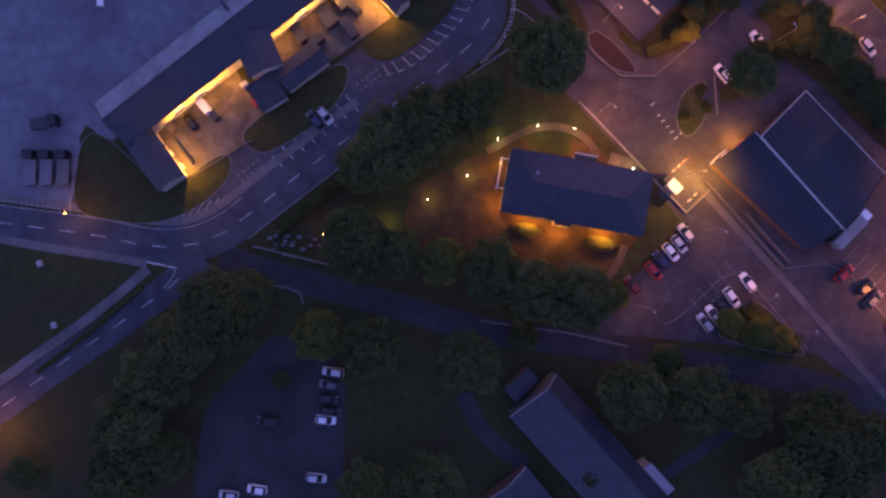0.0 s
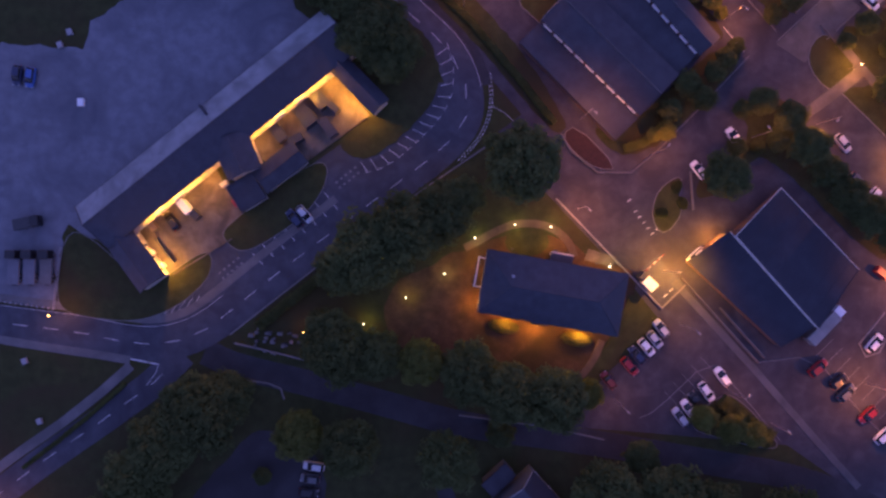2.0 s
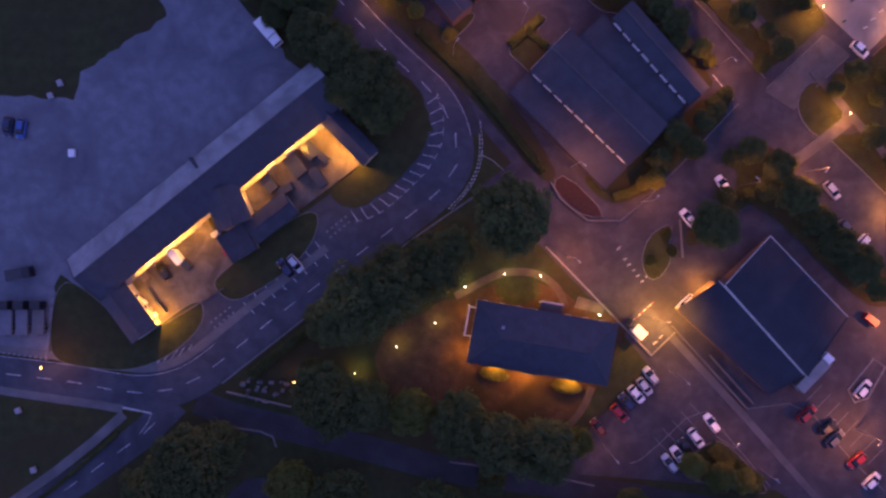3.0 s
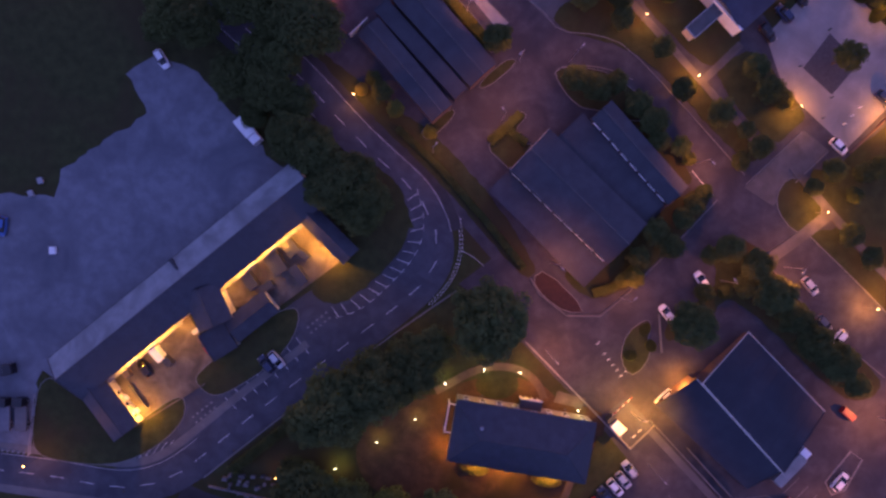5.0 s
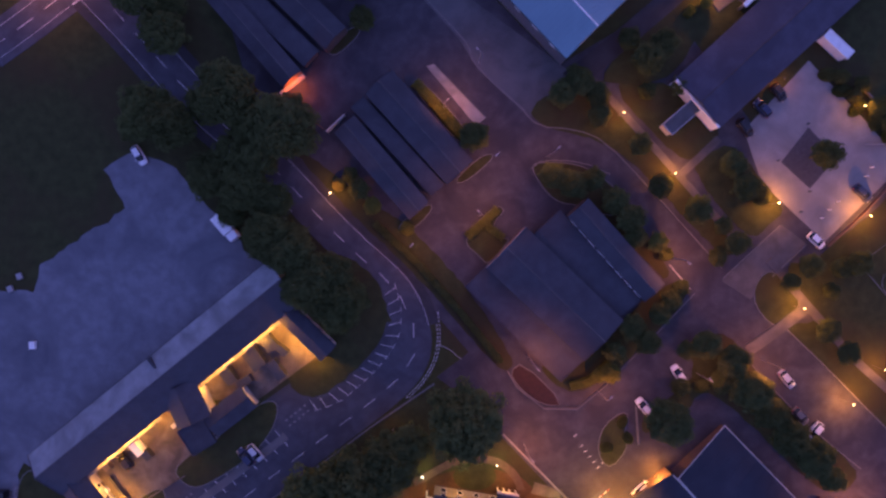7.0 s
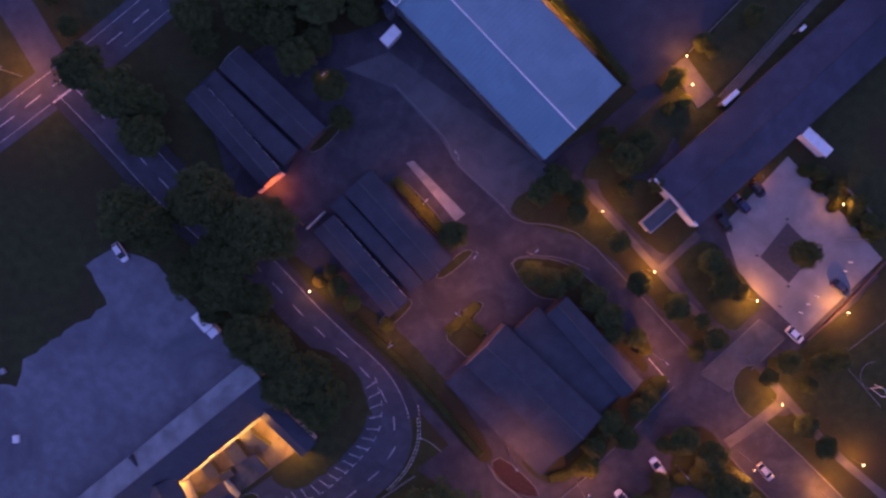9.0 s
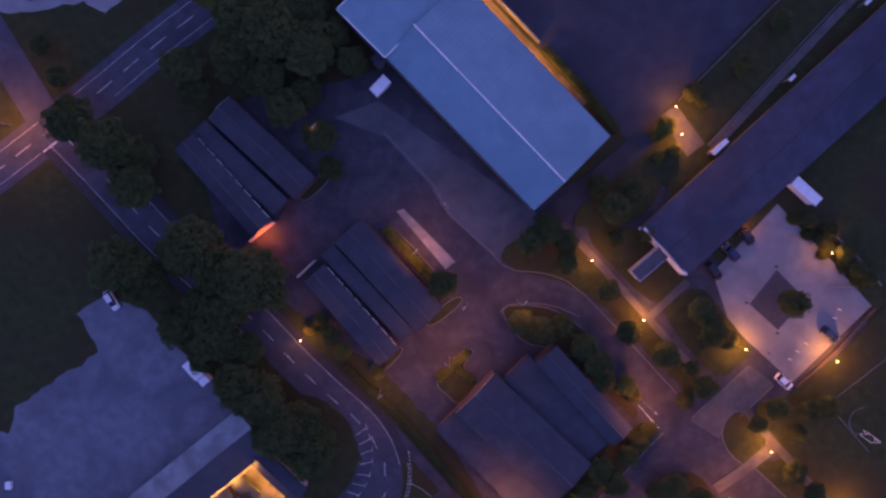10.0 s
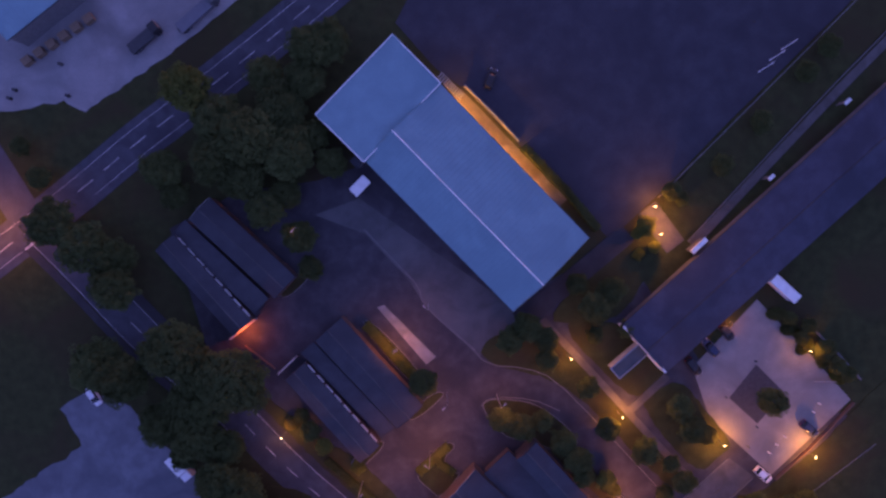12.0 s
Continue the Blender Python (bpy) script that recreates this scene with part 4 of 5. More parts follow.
# the east hall: two big dark slopes that meet at a pale ridge
def slope_hall(name, label, corners, pale):
    """A hall under one sloping roof. corners: the eave's two ends, then the ridge's two ends; pale: the sides with a pale edge."""
    ob = thing(name, label, "building")
    mid = sum((Vector(c) for c in corners), Vector()) / 4
    inner = [mid + (Vector(c) - mid) * 0.975 for c in corners]
    bm = bmesh.new()
    low = [bm.verts.new((p.x, p.y, -0.2)) for p in inner]
    top = [bm.verts.new((p.x, p.y, c[2] - 0.2)) for p, c in zip(inner, corners)]
    bm.faces.new(top)
    for i in range(4):
        bm.faces.new((low[i], low[(i + 1) % 4], top[(i + 1) % 4], top[i]))
    part("wall", bm, BRICKWALL, ob)
    bm = bmesh.new()
    under = [bm.verts.new((x, y, z - 0.2)) for x, y, z in corners]
    over = [bm.verts.new(c) for c in corners]
    bm.faces.new(over)
    bm.faces.new(under[::-1])
    for i in range(4):
        bm.faces.new((under[i], under[(i + 1) % 4], over[(i + 1) % 4], over[i]))
    roof = part("roof", bm, DARK_FELT_SHADE, ob)
    for i in range(4):
        p, q = Vector(corners[i]), Vector(corners[(i + 1) % 4])
        bm = bmesh.new()
        tube(bm, p + Vector((0, 0, 0.05)), q + Vector((0, 0, 0.05)), 0.12 if i in pale else 0.08, sides=4)
        part("roof_edge", bm, PLASTER if i in pale else FELT, ob)
    bm = bmesh.new()
    for k in range(1, 9):
        f = k / 9
        p, q = Vector(corners[0]).lerp(Vector(corners[1]), f), Vector(corners[3]).lerp(Vector(corners[2]), f)
        tube(bm, p + Vector((0, 0, 0.012)), q + Vector((0, 0, 0.012)), 0.03, sides=4)
    tagged(part("felt_seam", bm, DARK_FELT_SHADE, roof, "raised felt seams"), kind="stuff")


slope_hall("hall", "low hall slope with a dark felt roof and pale ridge", [(55.9, 17.6, 2.2), (75.1, -0.1, 2.2), (80.7, 4.5, 4.4), (63.4, 23.6, 4.4)], (2,))
slope_hall("hall", "wide hall slope with a dark felt roof and pale edge", [(91.5, 15.8, 1.7), (75.3, 32.6, 1.7), (64.5, 22.7, 4.5), (81.3, 4.0, 4.5)], (0, 1, 2))
bm = bmesh.new()
ribbon(bm, [(55.4, 14.0), (71.5, -3.6)], 0.25, 0, 1.0)
structure("wall_hall_ramp", bm, FOOTWAY, "low pale ramp wall beside the hall", "wall")
bm = bmesh.new()
ribbon(bm, [(63.5, 7.8), (72.6, -2.4)], 0.25, 0, 1.0)
structure("wall_hall_steps", bm, FOOTWAY, "low pale ramp wall beside the hall", "wall")
bm = bmesh.new()
ribbon(bm, [(54.0, 13.4), (70.5, -4.6), (84.0, -20.0), (93.0, -30.0)], 1.5, -0.2, 0.13)
structure("footway_hall", bm, APRON, "pale footway along the hall", "footpath")


def end_coping(plan, ze, zr, label):
    """Pale coping along the gable at a block's north-west end."""
    cx, cy, length, width, turn = plan
    bm = bmesh.new()
    for s in (-1, 1):
        tube(bm, (-length / 2, s * width / 2, ze + 0.08), (-length / 2, 0, zr + 0.08), 0.11, sides=4)
    ob = part("coping", bm, CONCRETE)
    ob.matrix_basis = pose(cx, cy, 0, 0, 0, turn)
    tagged(ob, label, "coping", "", "structure")


end_coping(BLKC, 3.9, 5.0, "pale coping on the classroom block's gable")
end_coping(BLKG, 3.3, 4.2, "pale coping on the narrow block's gable")


def terrace(name, label, plan, lowplan, ze, zr, zl, windows, faces=()):
    """A pitched block with a lower flat roof along its south-west side."""
    ob = gable(name, label, plan, ze, zr, FELT, BRICKWALL, trim=FELT, eave=0.06, ridge=APRON)
    length, width = plan[2], plan[3]
    for s in faces:
        for i in range(windows):
            bm = bmesh.new()
            box(bm, 0, 0, 0, (length - 1.0) / windows * 0.74, 0.08, 1.15)
            panel = part("clerestory_panel", bm, WHITE, ob, "white glazed clerestory panel")
            panel.matrix_basis = pose(-length / 2 + 0.5 + (i + 0.5) * (length - 1.0) / windows, s * (width / 2 + 0.02), ze - 1.32, 0, 0, 0)
    if lowplan:
        flat("low_range", "flat-roofed low range beside a pitched block", lowplan, zl, FELT, BRICKWALL, 0.15, FELT, 0.1)


terrace("classroom_block", "wide single-storey block with a shallow dark roof", BLKC, BLKC_LOW, 3.9, 5.0, 2.4, 9, (-1,))
terrace("classroom_block", "narrow single-storey block with a shallow dark roof", BLKD, BLKD_LOW, 4.0, 4.7, 2.6, 8, (-1,))
terrace("classroom_block", "narrow single-storey block with a shallow dark roof", BLKE, BLKE_LOW, 3.3, 4.2, 2.4, 8)
terrace("classroom_block", "narrow single-storey block with a shallow dark roof", BLKF, None, 3.5, 4.3, 0, 8, (1,))
terrace("classroom_block", "narrow single-storey block with a shallow dark roof", BLKG, BLKG_LOW, 3.3, 4.2, 2.4, 8)
terrace("classroom_block", "narrow single-storey block with a shallow dark roof", BLKH, None, 3.5, 4.3, 0, 8, (1,))

# barn, school and the rest
barn = gable("metal_barn", "large barn with a pale blue-grey metal roof", BARN, 5.6, 7.9, METALROOF, STEEL, ribs=1.0, eave=0.2, trim=METALROOF, ridge=WHITE, shift=0.375)
wing = flat("barn_wing", "cross wing of the barn with a pale blue metal roof", BARNW, 6.5, METALROOF, STEEL, 0.18, WHITE, 0.35)
for k in range(8):
    bm = bmesh.new()
    box(bm, -17.5 + 4.9 * k, -10.22, 4.2, 1.5, 0.08, 0.7)
    part("high_window", bm, WHITE, barn, "pale glazed strip under the eave")
flat("flue_box", "small dark flue box at the barn's corner", (11.0, 136.4, 1.9, 1.9, 45), 5.0, DARK_FELT_SHADE, STEEL, 0.1, DARK_FELT_SHADE, 0.0)
stair = thing("fire_stair", "pale metal stair against the barn's corner", "stair", pose(27.3, 153.0, 0.02, 0, 0, -40))
for k in range(12):
    bm = bmesh.new()
    box(bm, 0.5 * k, 0, 3.0 - 0.25 * k, 0.24, 1.2, 0.05)
    part("tread", bm, TRIM, stair)
for s in (-0.65, 0.65):
    bm = bmesh.new()
    tube(bm, (-0.2, s, 3.1), (5.9, s, 0.1), 0.05)
    part("stringer", bm, STEEL, stair)
gable("school_building", "long two-storey building with a dark shallow roof", SCHOOL, 3.2, 4.9, SCHOOLFELT, FOOTWAY, trim=FELT, ridge=FELT)
# white boxes added in place of bright lit openings along the eave
for x, y, w, d in ((78.8, 119.2, 3.8, 0.9), (92.9, 132.7, 1.3, 0.6), (107.5, 147.4, 1.3, 0.6)):
    flat("eave_box", "white box in place of a bright lit opening at the eave", (x, y, w, d, 42.4), 2.9, WHITE, FOOTWAY, 0.08, WHITE, 0.02)
flat("entrance_porch", "small porch with pale flat roof at the hall end", PORCH, 2.9, APRON, PLASTER, 0.2, TRIM, 0.05)
flat("switch_hut", "small hut with a white flat roof", HUT, 2.6, WHITE, PLASTER, 0.12, WHITE, 0.05)
flat("store_container", "long pale container store beside the lawn", WHITEBOX, 2.6, WHITE, WHITE, 0.1, WHITE, 0.05)
# both slopes are slate; the back one's darker colour stands in for shade
gable("stone_house", "long house with a dark slate roof among trees", SHOUSE, 4.8, 8.0, SLATE, APRON, windows=9, wz=1.2, shift=0.74, roofing_back=DARK_FELT_SHADE, ridge=FELT)
flat("lean_to", "small dark flat-roofed annexe at the house end", (17.2, -26.6, 6.4, 3.4, 42), 3.2, FELT, APRON, 0.15, FELT)
for x, y in ((22.6, -32.6), (34.3, -44.2)):
    bm = bmesh.new()
    box(bm, 0, 0, 0, 0.8, 0.8, 0.5, 0, 0.05)
    ob = part("roof_vent", bm, WHITE)
    ob.matrix_basis = pose(x, y, 6.0, 0, 0, -46)
    tagged(ob, "small white roof vent on slate", "roof vent")
gable("garden_house", "small slate-roofed house among trees", SSHED, 3.4, 5.2, SLATE, BRICKWALL, windows=3)
flat("roof_box", "small pale-roofed annexe beside the house", SBOX, 4.4, TRIM, PLASTER, 0.2, TRIM)
gable("warehouse", "metal-roofed warehouse at the haulage yard", TOPLEFT, 5.6, 7.0, METALROOF, STEEL, ribs=1.2, trim=METALROOF)
bm = bmesh.new()
box(bm, -36.3, 0, 0.1, 0.4, 12.8, 3.5)
ob = part("end_wall", bm, WHITE, None)
ob.matrix_basis = pose(94.8, 122.9, 0, 0, 0, 42.4)
tagged(ob, "white rendered end wall of the long building", "wall", "", "structure")


# ---- trees and hedges ----
def crown_mesh(seed, leaves=6200):
    """A crown one metre in radius: many bent leaf clumps gathered in soft lobes over a thinner inner layer."""
    rng = np.random.default_rng(seed)
    lobes = []
    for i in range(72):
        a, up = rng.uniform(0, 2 * math.pi), rng.uniform(-0.2, 1.0)
        r = math.sqrt(max(0.0, 1 - max(up, 0) ** 2)) * math.sqrt(rng.uniform(0.12, 0.78))
        lobes.append((r * math.cos(a), r * math.sin(a), up * 0.62, rng.uniform(0.12, 0.25)))
    verts, faces = [], []
    for i in range(leaves):
        d = rng.normal(size=3)
        d /= np.linalg.norm(d)
        if i % 4:
            lx, ly, lz, lr = lobes[i % len(lobes)]
            d[2] = abs(d[2]) if rng.random() < 0.8 else d[2]
            p = np.array((lx, ly, lz)) + d * lr * rng.uniform(0.7, 1.12)
            s = rng.uniform(0.020, 0.046)
        else:
            d[2] = abs(d[2])
            p = d * np.array((0.84, 0.84, 0.58)) * rng.uniform(0.75, 1.0)
            s = rng.uniform(0.035, 0.070)
        n = d + np.array((0, 0, 0.5)) + rng.normal(size=3) * 0.45
        n /= np.linalg.norm(n)
        t = np.cross(n, rng.normal(size=3))
        t /= np.linalg.norm(t)
        b = np.cross(n, t)
        k = len(verts)
        verts += [p - t * s * 1.3, p + b * s * 0.7 - n * s * 0.25, p + t * s * 1.3, p - b * s * 0.7 - n * s * 0.25]
        faces += [(k, k + 1, k + 2), (k, k + 2, k + 3)]
    me = bpy.data.meshes.new("crown")
    me.from_pydata([tuple(v) for v in verts], [], faces)
    return me


def tree_proto(seed, leaf):
    ob = thing("tree", "broad leafy tree with a dense dark crown", "tree")
    rng = random.Random(seed)
    bm = bmesh.new()
    tube(bm, (0, 0, -0.9), (0, 0, 0.05), 0.075, 0.05)
    part("trunk", bm, BARK, ob)
    for i in range(5):
        a = i * 1.257 + rng.uniform(-0.3, 0.3)
        bm = bmesh.new()
        tube(bm, (0, 0, -0.25), (0.5 * math.cos(a), 0.5 * math.sin(a), 0.25 + rng.uniform(0, 0.2)), 0.035, 0.012, 6)
        part("limb", bm, BARK, ob)
    me = crown_mesh(seed)
    me.materials.append(leaf)
    crown = new("crown", me)
    crown.parent = ob
    return ob


protos = [tree_proto(s, LEAF) for s in range(5)] + [tree_proto(9 + s, YELLOW_LIT_LEAF) for s in range(2)]
rng = random.Random(4)
used = set()


def plant(rows, group):
    for x, y, r, bright, *lift in rows:
        # bright picks the paler leaf, for yellow-green trees and lamp-lit ones
        k = 5 + rng.randrange(2) if bright else rng.randrange(5)
        tall = 1.12 * rng.uniform(0.85, 1.12)
        high = lift[0] if lift else r * tall * 0.9
        tall = high / 0.9 / r
        ob = copy_thing(protos[k], pose(x, y, high, 0, 0, rng.uniform(0, 360))) if k in used else protos[k]
        if k not in used:
            used.add(k)
            ob.matrix_basis = pose(x, y, high)
        ob.scale = (r * 1.06, r * 1.06, r * tall)
        size = "broad tall" if r > 6 else "medium" if r > 3.5 else "small"
        tagged(ob, f"{size} leafy tree with {'yellow-green' if bright else 'dark green'} crown", "tree", group)


plant(TREES_SOUTH, "trees south of the lane")
plant(TREES_MANOR, "trees round the hipped house")
plant(TREES_GATE, "trees by the gate")
plant(TREES_WEST, "trees along the main road")
plant(TREES_SQUARE, "trees round the square")
plant(TREES_MIDDLE, "trees between the blocks")
plant(TREES_NORTH, "trees by the north crossing")


def hedge(line, width, height, leaf, label, seed, dense=34):
    """A clipped hedge: a dark core under many leaf clumps."""
    r = np.random.default_rng(seed)
    bm = bmesh.new()
    ribbon(bm, line, width * 0.8, 0, height * 0.85)
    ob = thing("hedge", label, "hedge")
    part("core", bm, leaf, ob)
    verts, faces = [], []
    for a, b in zip(line, line[1:]):
        a, b = np.array(a), np.array(b)
        d = (b - a) / np.linalg.norm(b - a)
        q = np.array((-d[1], d[0]))
        for i in range(int(np.linalg.norm(b - a) * width * dense)):
            s = r.uniform(-0.5, 0.5)
            p2 = a + (b - a) * r.uniform() + q * s * width * 1.08
            z = height * r.uniform(0.2, 1.05) if abs(s) > 0.42 else height * r.uniform(0.85, 1.1)
            p = np.array((p2[0], p2[1], z))
            t, w = r.normal(size=3), r.normal(size=3)
            t, w = t / np.linalg.norm(t) * 0.2, w / np.linalg.norm(w) * 0.12
            k = len(verts)
            verts += [p - t, p + w, p + t, p - w]
            faces += [(k, k + 1, k + 2), (k, k + 2, k + 3)]
    me = bpy.data.meshes.new("foliage")
    me.from_pydata([tuple(v) for v in verts], [], faces)
    me.materials.append(leaf)
    leaves = tagged(new("foliage", me), kind="stuff")
    leaves.parent = ob


def oval_hedge(x, y, a, b, high, turn, leaf, label, seed):
    """A clipped oval mound of leaf clumps over a dark core."""
    r = np.random.default_rng(seed)
    ob = thing("hedge", label, "hedge", pose(x, y, 0.05, 0, 0, turn))
    bm = bmesh.new()
    bmesh.ops.create_icosphere(bm, subdivisions=3, radius=1.0, matrix=Matrix.Diagonal((a * 0.95, b * 0.95, high * 0.9, 1)))
    part("core", bm, leaf, ob)
    verts, faces = [], []
    for i in range(1500):
        d = r.normal(size=3)
        d /= np.linalg.norm(d)
        p = np.array((d[0] * a, d[1] * b, abs(d[2]) ** 0.6 * high)) * r.uniform(0.92, 1.06)
        t, w = r.normal(size=3), r.normal(size=3)
        t, w = t / np.linalg.norm(t) * 0.16, w / np.linalg.norm(w) * 0.1
        k = len(verts)
        verts += [p - t, p + w, p + t, p - w]
        faces += [(k, k + 1, k + 2), (k, k + 2, k + 3)]
    me = bpy.data.meshes.new("foliage")
    me.from_pydata([tuple(v) for v in verts], [], faces)
    me.materials.append(leaf)
    leaves = tagged(new("foliage", me), kind="stuff")
    leaves.parent = ob


for hx, hy in ((18.5, 4.2), (33.6, 1.5)):
    oval_hedge(hx, hy, 3.1, 1.5, 1.3, -10, LAMPLIT_LEAF, "clipped oval hedge lit orange by a wall lamp", int(hx))
oval_hedge(-4.2, 82.9, 1.3, 1.3, 1.8, 0, LAMPLIT_LEAF, "round bush lit by a street lamp", 31)
for k, (hx, hy) in enumerate(((99.0, 101.6), (102.2, 98.0), (106.0, 95.6), (109.2, 91.6), (96.2, 104.8))):
    oval_hedge(hx, hy, 1.9 + 0.2 * (k % 3), 1.3, 1.2, 45 * k, (LEAF, YELLOW_LIT_LEAF)[k % 2], "rounded bush along the square's edge", 40 + k)
for k, (hx, hy) in enumerate(((51.2, 27.6), (54.4, 33.0), (55.6, 29.6))):
    oval_hedge(hx, hy, 1.3, 1.0, 0.8, 60 * k, LEAF, "low shrub on the planted island", 50 + k)
hedge([(-80.4, -24.6), (-73.6, -19.4), (-67.4, -14.4), (-59.4, -7.4)], 0.9, 0.8, LEAF, "low dark hedge between footway and side road", 12)
hedge([(63.7, -11.2), (68.3, -15.4), (74.2, -19.2)], 3.4, 1.5, LEAF, "wide rough hedge on the car park island", 13)
hedge([(22.0, 72.0), (28.4, 77.8)], 2.0, 1.1, YELLOW_LIT_LEAF, "low yellow-green hedge on a corner bed", 3)
hedge([(26.0, 74.4), (29.6, 71.8)], 1.6, 1.0, YELLOW_LIT_LEAF, "low yellow-green hedge on a corner bed", 4)
hedge([(11.6, 103.6), (22.6, 91.2)], 2.2, 1.2, YELLOW_LIT_LEAF, "long low hedge beside pale bays", 5)
hedge([(-32.0, 4.4), (-20.0, 13.8), (-14.1, 18.4)], 2.4, 1.6, LEAF, "dark hedge along the main road", 6)
hedge([(3.0, 75.0), (12.0, 66.5), (21.0, 56.0), (29.0, 46.0)], 1.5, 1.2, LEAF, "dark hedge along the verge", 7)
hedge([(43.4, 40.8), (47.5, 42.0), (52.5, 46.5)], 2.0, 1.4, YELLOW_LIT_LEAF, "bushy hedge on the block's corner", 8)
hedge([(68.0, 118.4), (66.6, 116.6)], 2.0, 1.4, YELLOW_LIT_LEAF, "bush beside a path lamp", 9)
hedge([(59.0, 122.6), (52.85, 130.03), (43.82, 139.38)], 1.8, 1.7, LEAF, "dark hedge along the playing field", 10)


# ---- vehicles ----
def wheel(parent, x, y, r=0.31, w=0.2):
    bm = bmesh.new()
    bmesh.ops.create_cone(bm, cap_ends=True, segments=16, radius1=r, radius2=r, depth=w, matrix=pose(x, y, r, 90))
    tyre = part("wheel", bm, RUBBER, parent)
    bm = bmesh.new()
    bmesh.ops.create_cone(bm, cap_ends=True, segments=10, radius1=r * 0.62, radius2=r * 0.55, depth=w + 0.02, matrix=pose(x, y, r, 90))
    part("rim", bm, RIM, tyre)


def loft(bm, stations):
    """A closed hull through cross-sections: x, half width, low z, shoulder z, top z."""
    rings = []
    for x, h, z0, z1, z2 in stations:
        half = [(0.0, z0), (h * 0.9, z0), (h, z0 + 0.15), (h, z1), (h * 0.86, z2), (0.0, z2 + 0.015)]
        ring = [(x, y, z) for y, z in half] + [(x, -y, z) for y, z in half[-2:0:-1]]
        rings.append([bm.verts.new(p) for p in ring])
    for a, b in zip(rings, rings[1:]):
        for i in range(len(a)):
            j = (i + 1) % len(a)
            bm.faces.new((a[i], a[j], b[j], b[i]))
    bm.faces.new(rings[0])
    bm.faces.new(rings[-1][::-1])


def car_proto(colour):
    ob = thing("car", f"{colour} parked hatchback", "car")
    coat = COLOURS[colour]
    bm = bmesh.new()
    loft(bm, [(-2.13, 0.60, 0.38, 0.62, 0.72), (-2.02, 0.78, 0.28, 0.72, 0.90), (-1.5, 0.87, 0.22, 0.80, 0.94), (-0.4, 0.89, 0.20, 0.82, 0.93),
              (0.6, 0.89, 0.20, 0.80, 0.92), (1.3, 0.87, 0.22, 0.72, 0.84), (1.9, 0.80, 0.28, 0.62, 0.74), (2.13, 0.58, 0.38, 0.52, 0.62)])
    part("body", bm, coat, ob, "", True)
    bm = bmesh.new()
    loft(bm, [(-1.95, 0.68, 0.80, 0.84, 0.90), (-1.55, 0.74, 0.82, 1.22, 1.38), (-0.3, 0.76, 0.82, 1.26, 1.43), (0.45, 0.74, 0.82, 1.20, 1.36), (1.25, 0.70, 0.78, 0.82, 0.86)])
    part("glasshouse", bm, GLASS, ob, "dark windows", True)
    bm = bmesh.new()
    box(bm, -0.62, 0, 1.41, 1.75, 1.22, 0.06, 0, 0.025)
    part("roof", bm, coat, ob)
    for s in (-1, 1):
        wheel(ob, -1.3, s * 0.80)
        wheel(ob, 1.32, s * 0.80)
        bm = bmesh.new()
        box(bm, 2.0, s * 0.58, 0.58, 0.2, 0.3, 0.12, -s * 14, 0.03)
        part("headlight", bm, LENS, ob)
        bm = bmesh.new()
        box(bm, -2.04, s * 0.62, 0.72, 0.12, 0.22, 0.18, s * 10, 0.03)
        part("taillight", bm, TAIL, ob)
        bm = bmesh.new()
        box(bm, 0.72, s * 0.97, 0.86, 0.14, 0.2, 0.14, 0, 0.03)
        part("mirror", bm, coat, ob)
    return ob


fleet = {}


def park(rows, group, where):
    for x, y, turn, colour in rows:
        jig = random.Random(int(x * 31 + y * 17))
        m = pose(x, y, 0.04, 0, 0, turn + (180 if jig.random() < 0.5 else 0) + jig.uniform(-2, 2))
        if colour in fleet:
            ob = copy_thing(fleet[colour], m)
        else:
            ob = fleet[colour] = car_proto(colour)
            ob.matrix_basis = m
        ob.scale = (jig.uniform(0.94, 1.06), 1, jig.uniform(0.96, 1.12))
        tagged(ob, f"{colour.replace('_', ' ')} hatchback parked {where}", "car", group)


park(CARS_MANOR, "cars by the hipped house", "on dark asphalt near a hedge")
park(CARS_SOUTH, "cars in the tree-lined car park", "in the tree-lined car park")
park(CARS_EAST, "cars east of the hall", "on asphalt beside the hall")
park(CARS_STREET, "cars on the inner street", "along the inner street")
park(CARS_SQUARE, "cars on the square", "on the pale square")
park(CARS_YARD, "cars at the yard and bays", "at the yard's edge")


def lorry(x, y, turn, cab, box_mat, length, label, bed=False):
    ob = thing("lorry", label, "lorry", pose(x, y, 0.02, 0, 0, turn))
    bm = bmesh.new()
    box(bm, length / 2 + 0.95, 0, 0.55, 1.7, 2.1, 1.9, 0, 0.12)
    part("cab", bm, cab, ob)
    bm = bmesh.new()
    box(bm, length / 2 + 1.72, 0, 1.45, 0.2, 1.8, 0.7, 0, 0.05)
    part("windscreen", bm, GLASS, ob)
    bm = bmesh.new()
    box(bm, 0.2, 0, 0.5, length + 1.0, 0.9, 0.25)
    part("chassis", bm, DARKSTEEL, ob)
    bm = bmesh.new()
    box(bm, 0, 0, 0.78, length, 2.3, 0.5 if bed else 2.0, 0, 0.04)
    part("load_box", bm, box_mat, ob)
    for s in (-1, 1):
        for px in (-length / 2 + 0.8, -length / 2 + 1.7, length / 2 + 0.9):
            wheel(ob, px, s * 0.95, 0.42, 0.26)
    return ob


lorry(83.8, 3.8, 46, COLOURS["white"], CONCRETE, 7.8, "grey box lorry with a white cab beside the hall")
lorry(-27.6, 75.0, -50, COLOURS["white"], WHITE, 4.2, "white box van parked at the yard's edge")
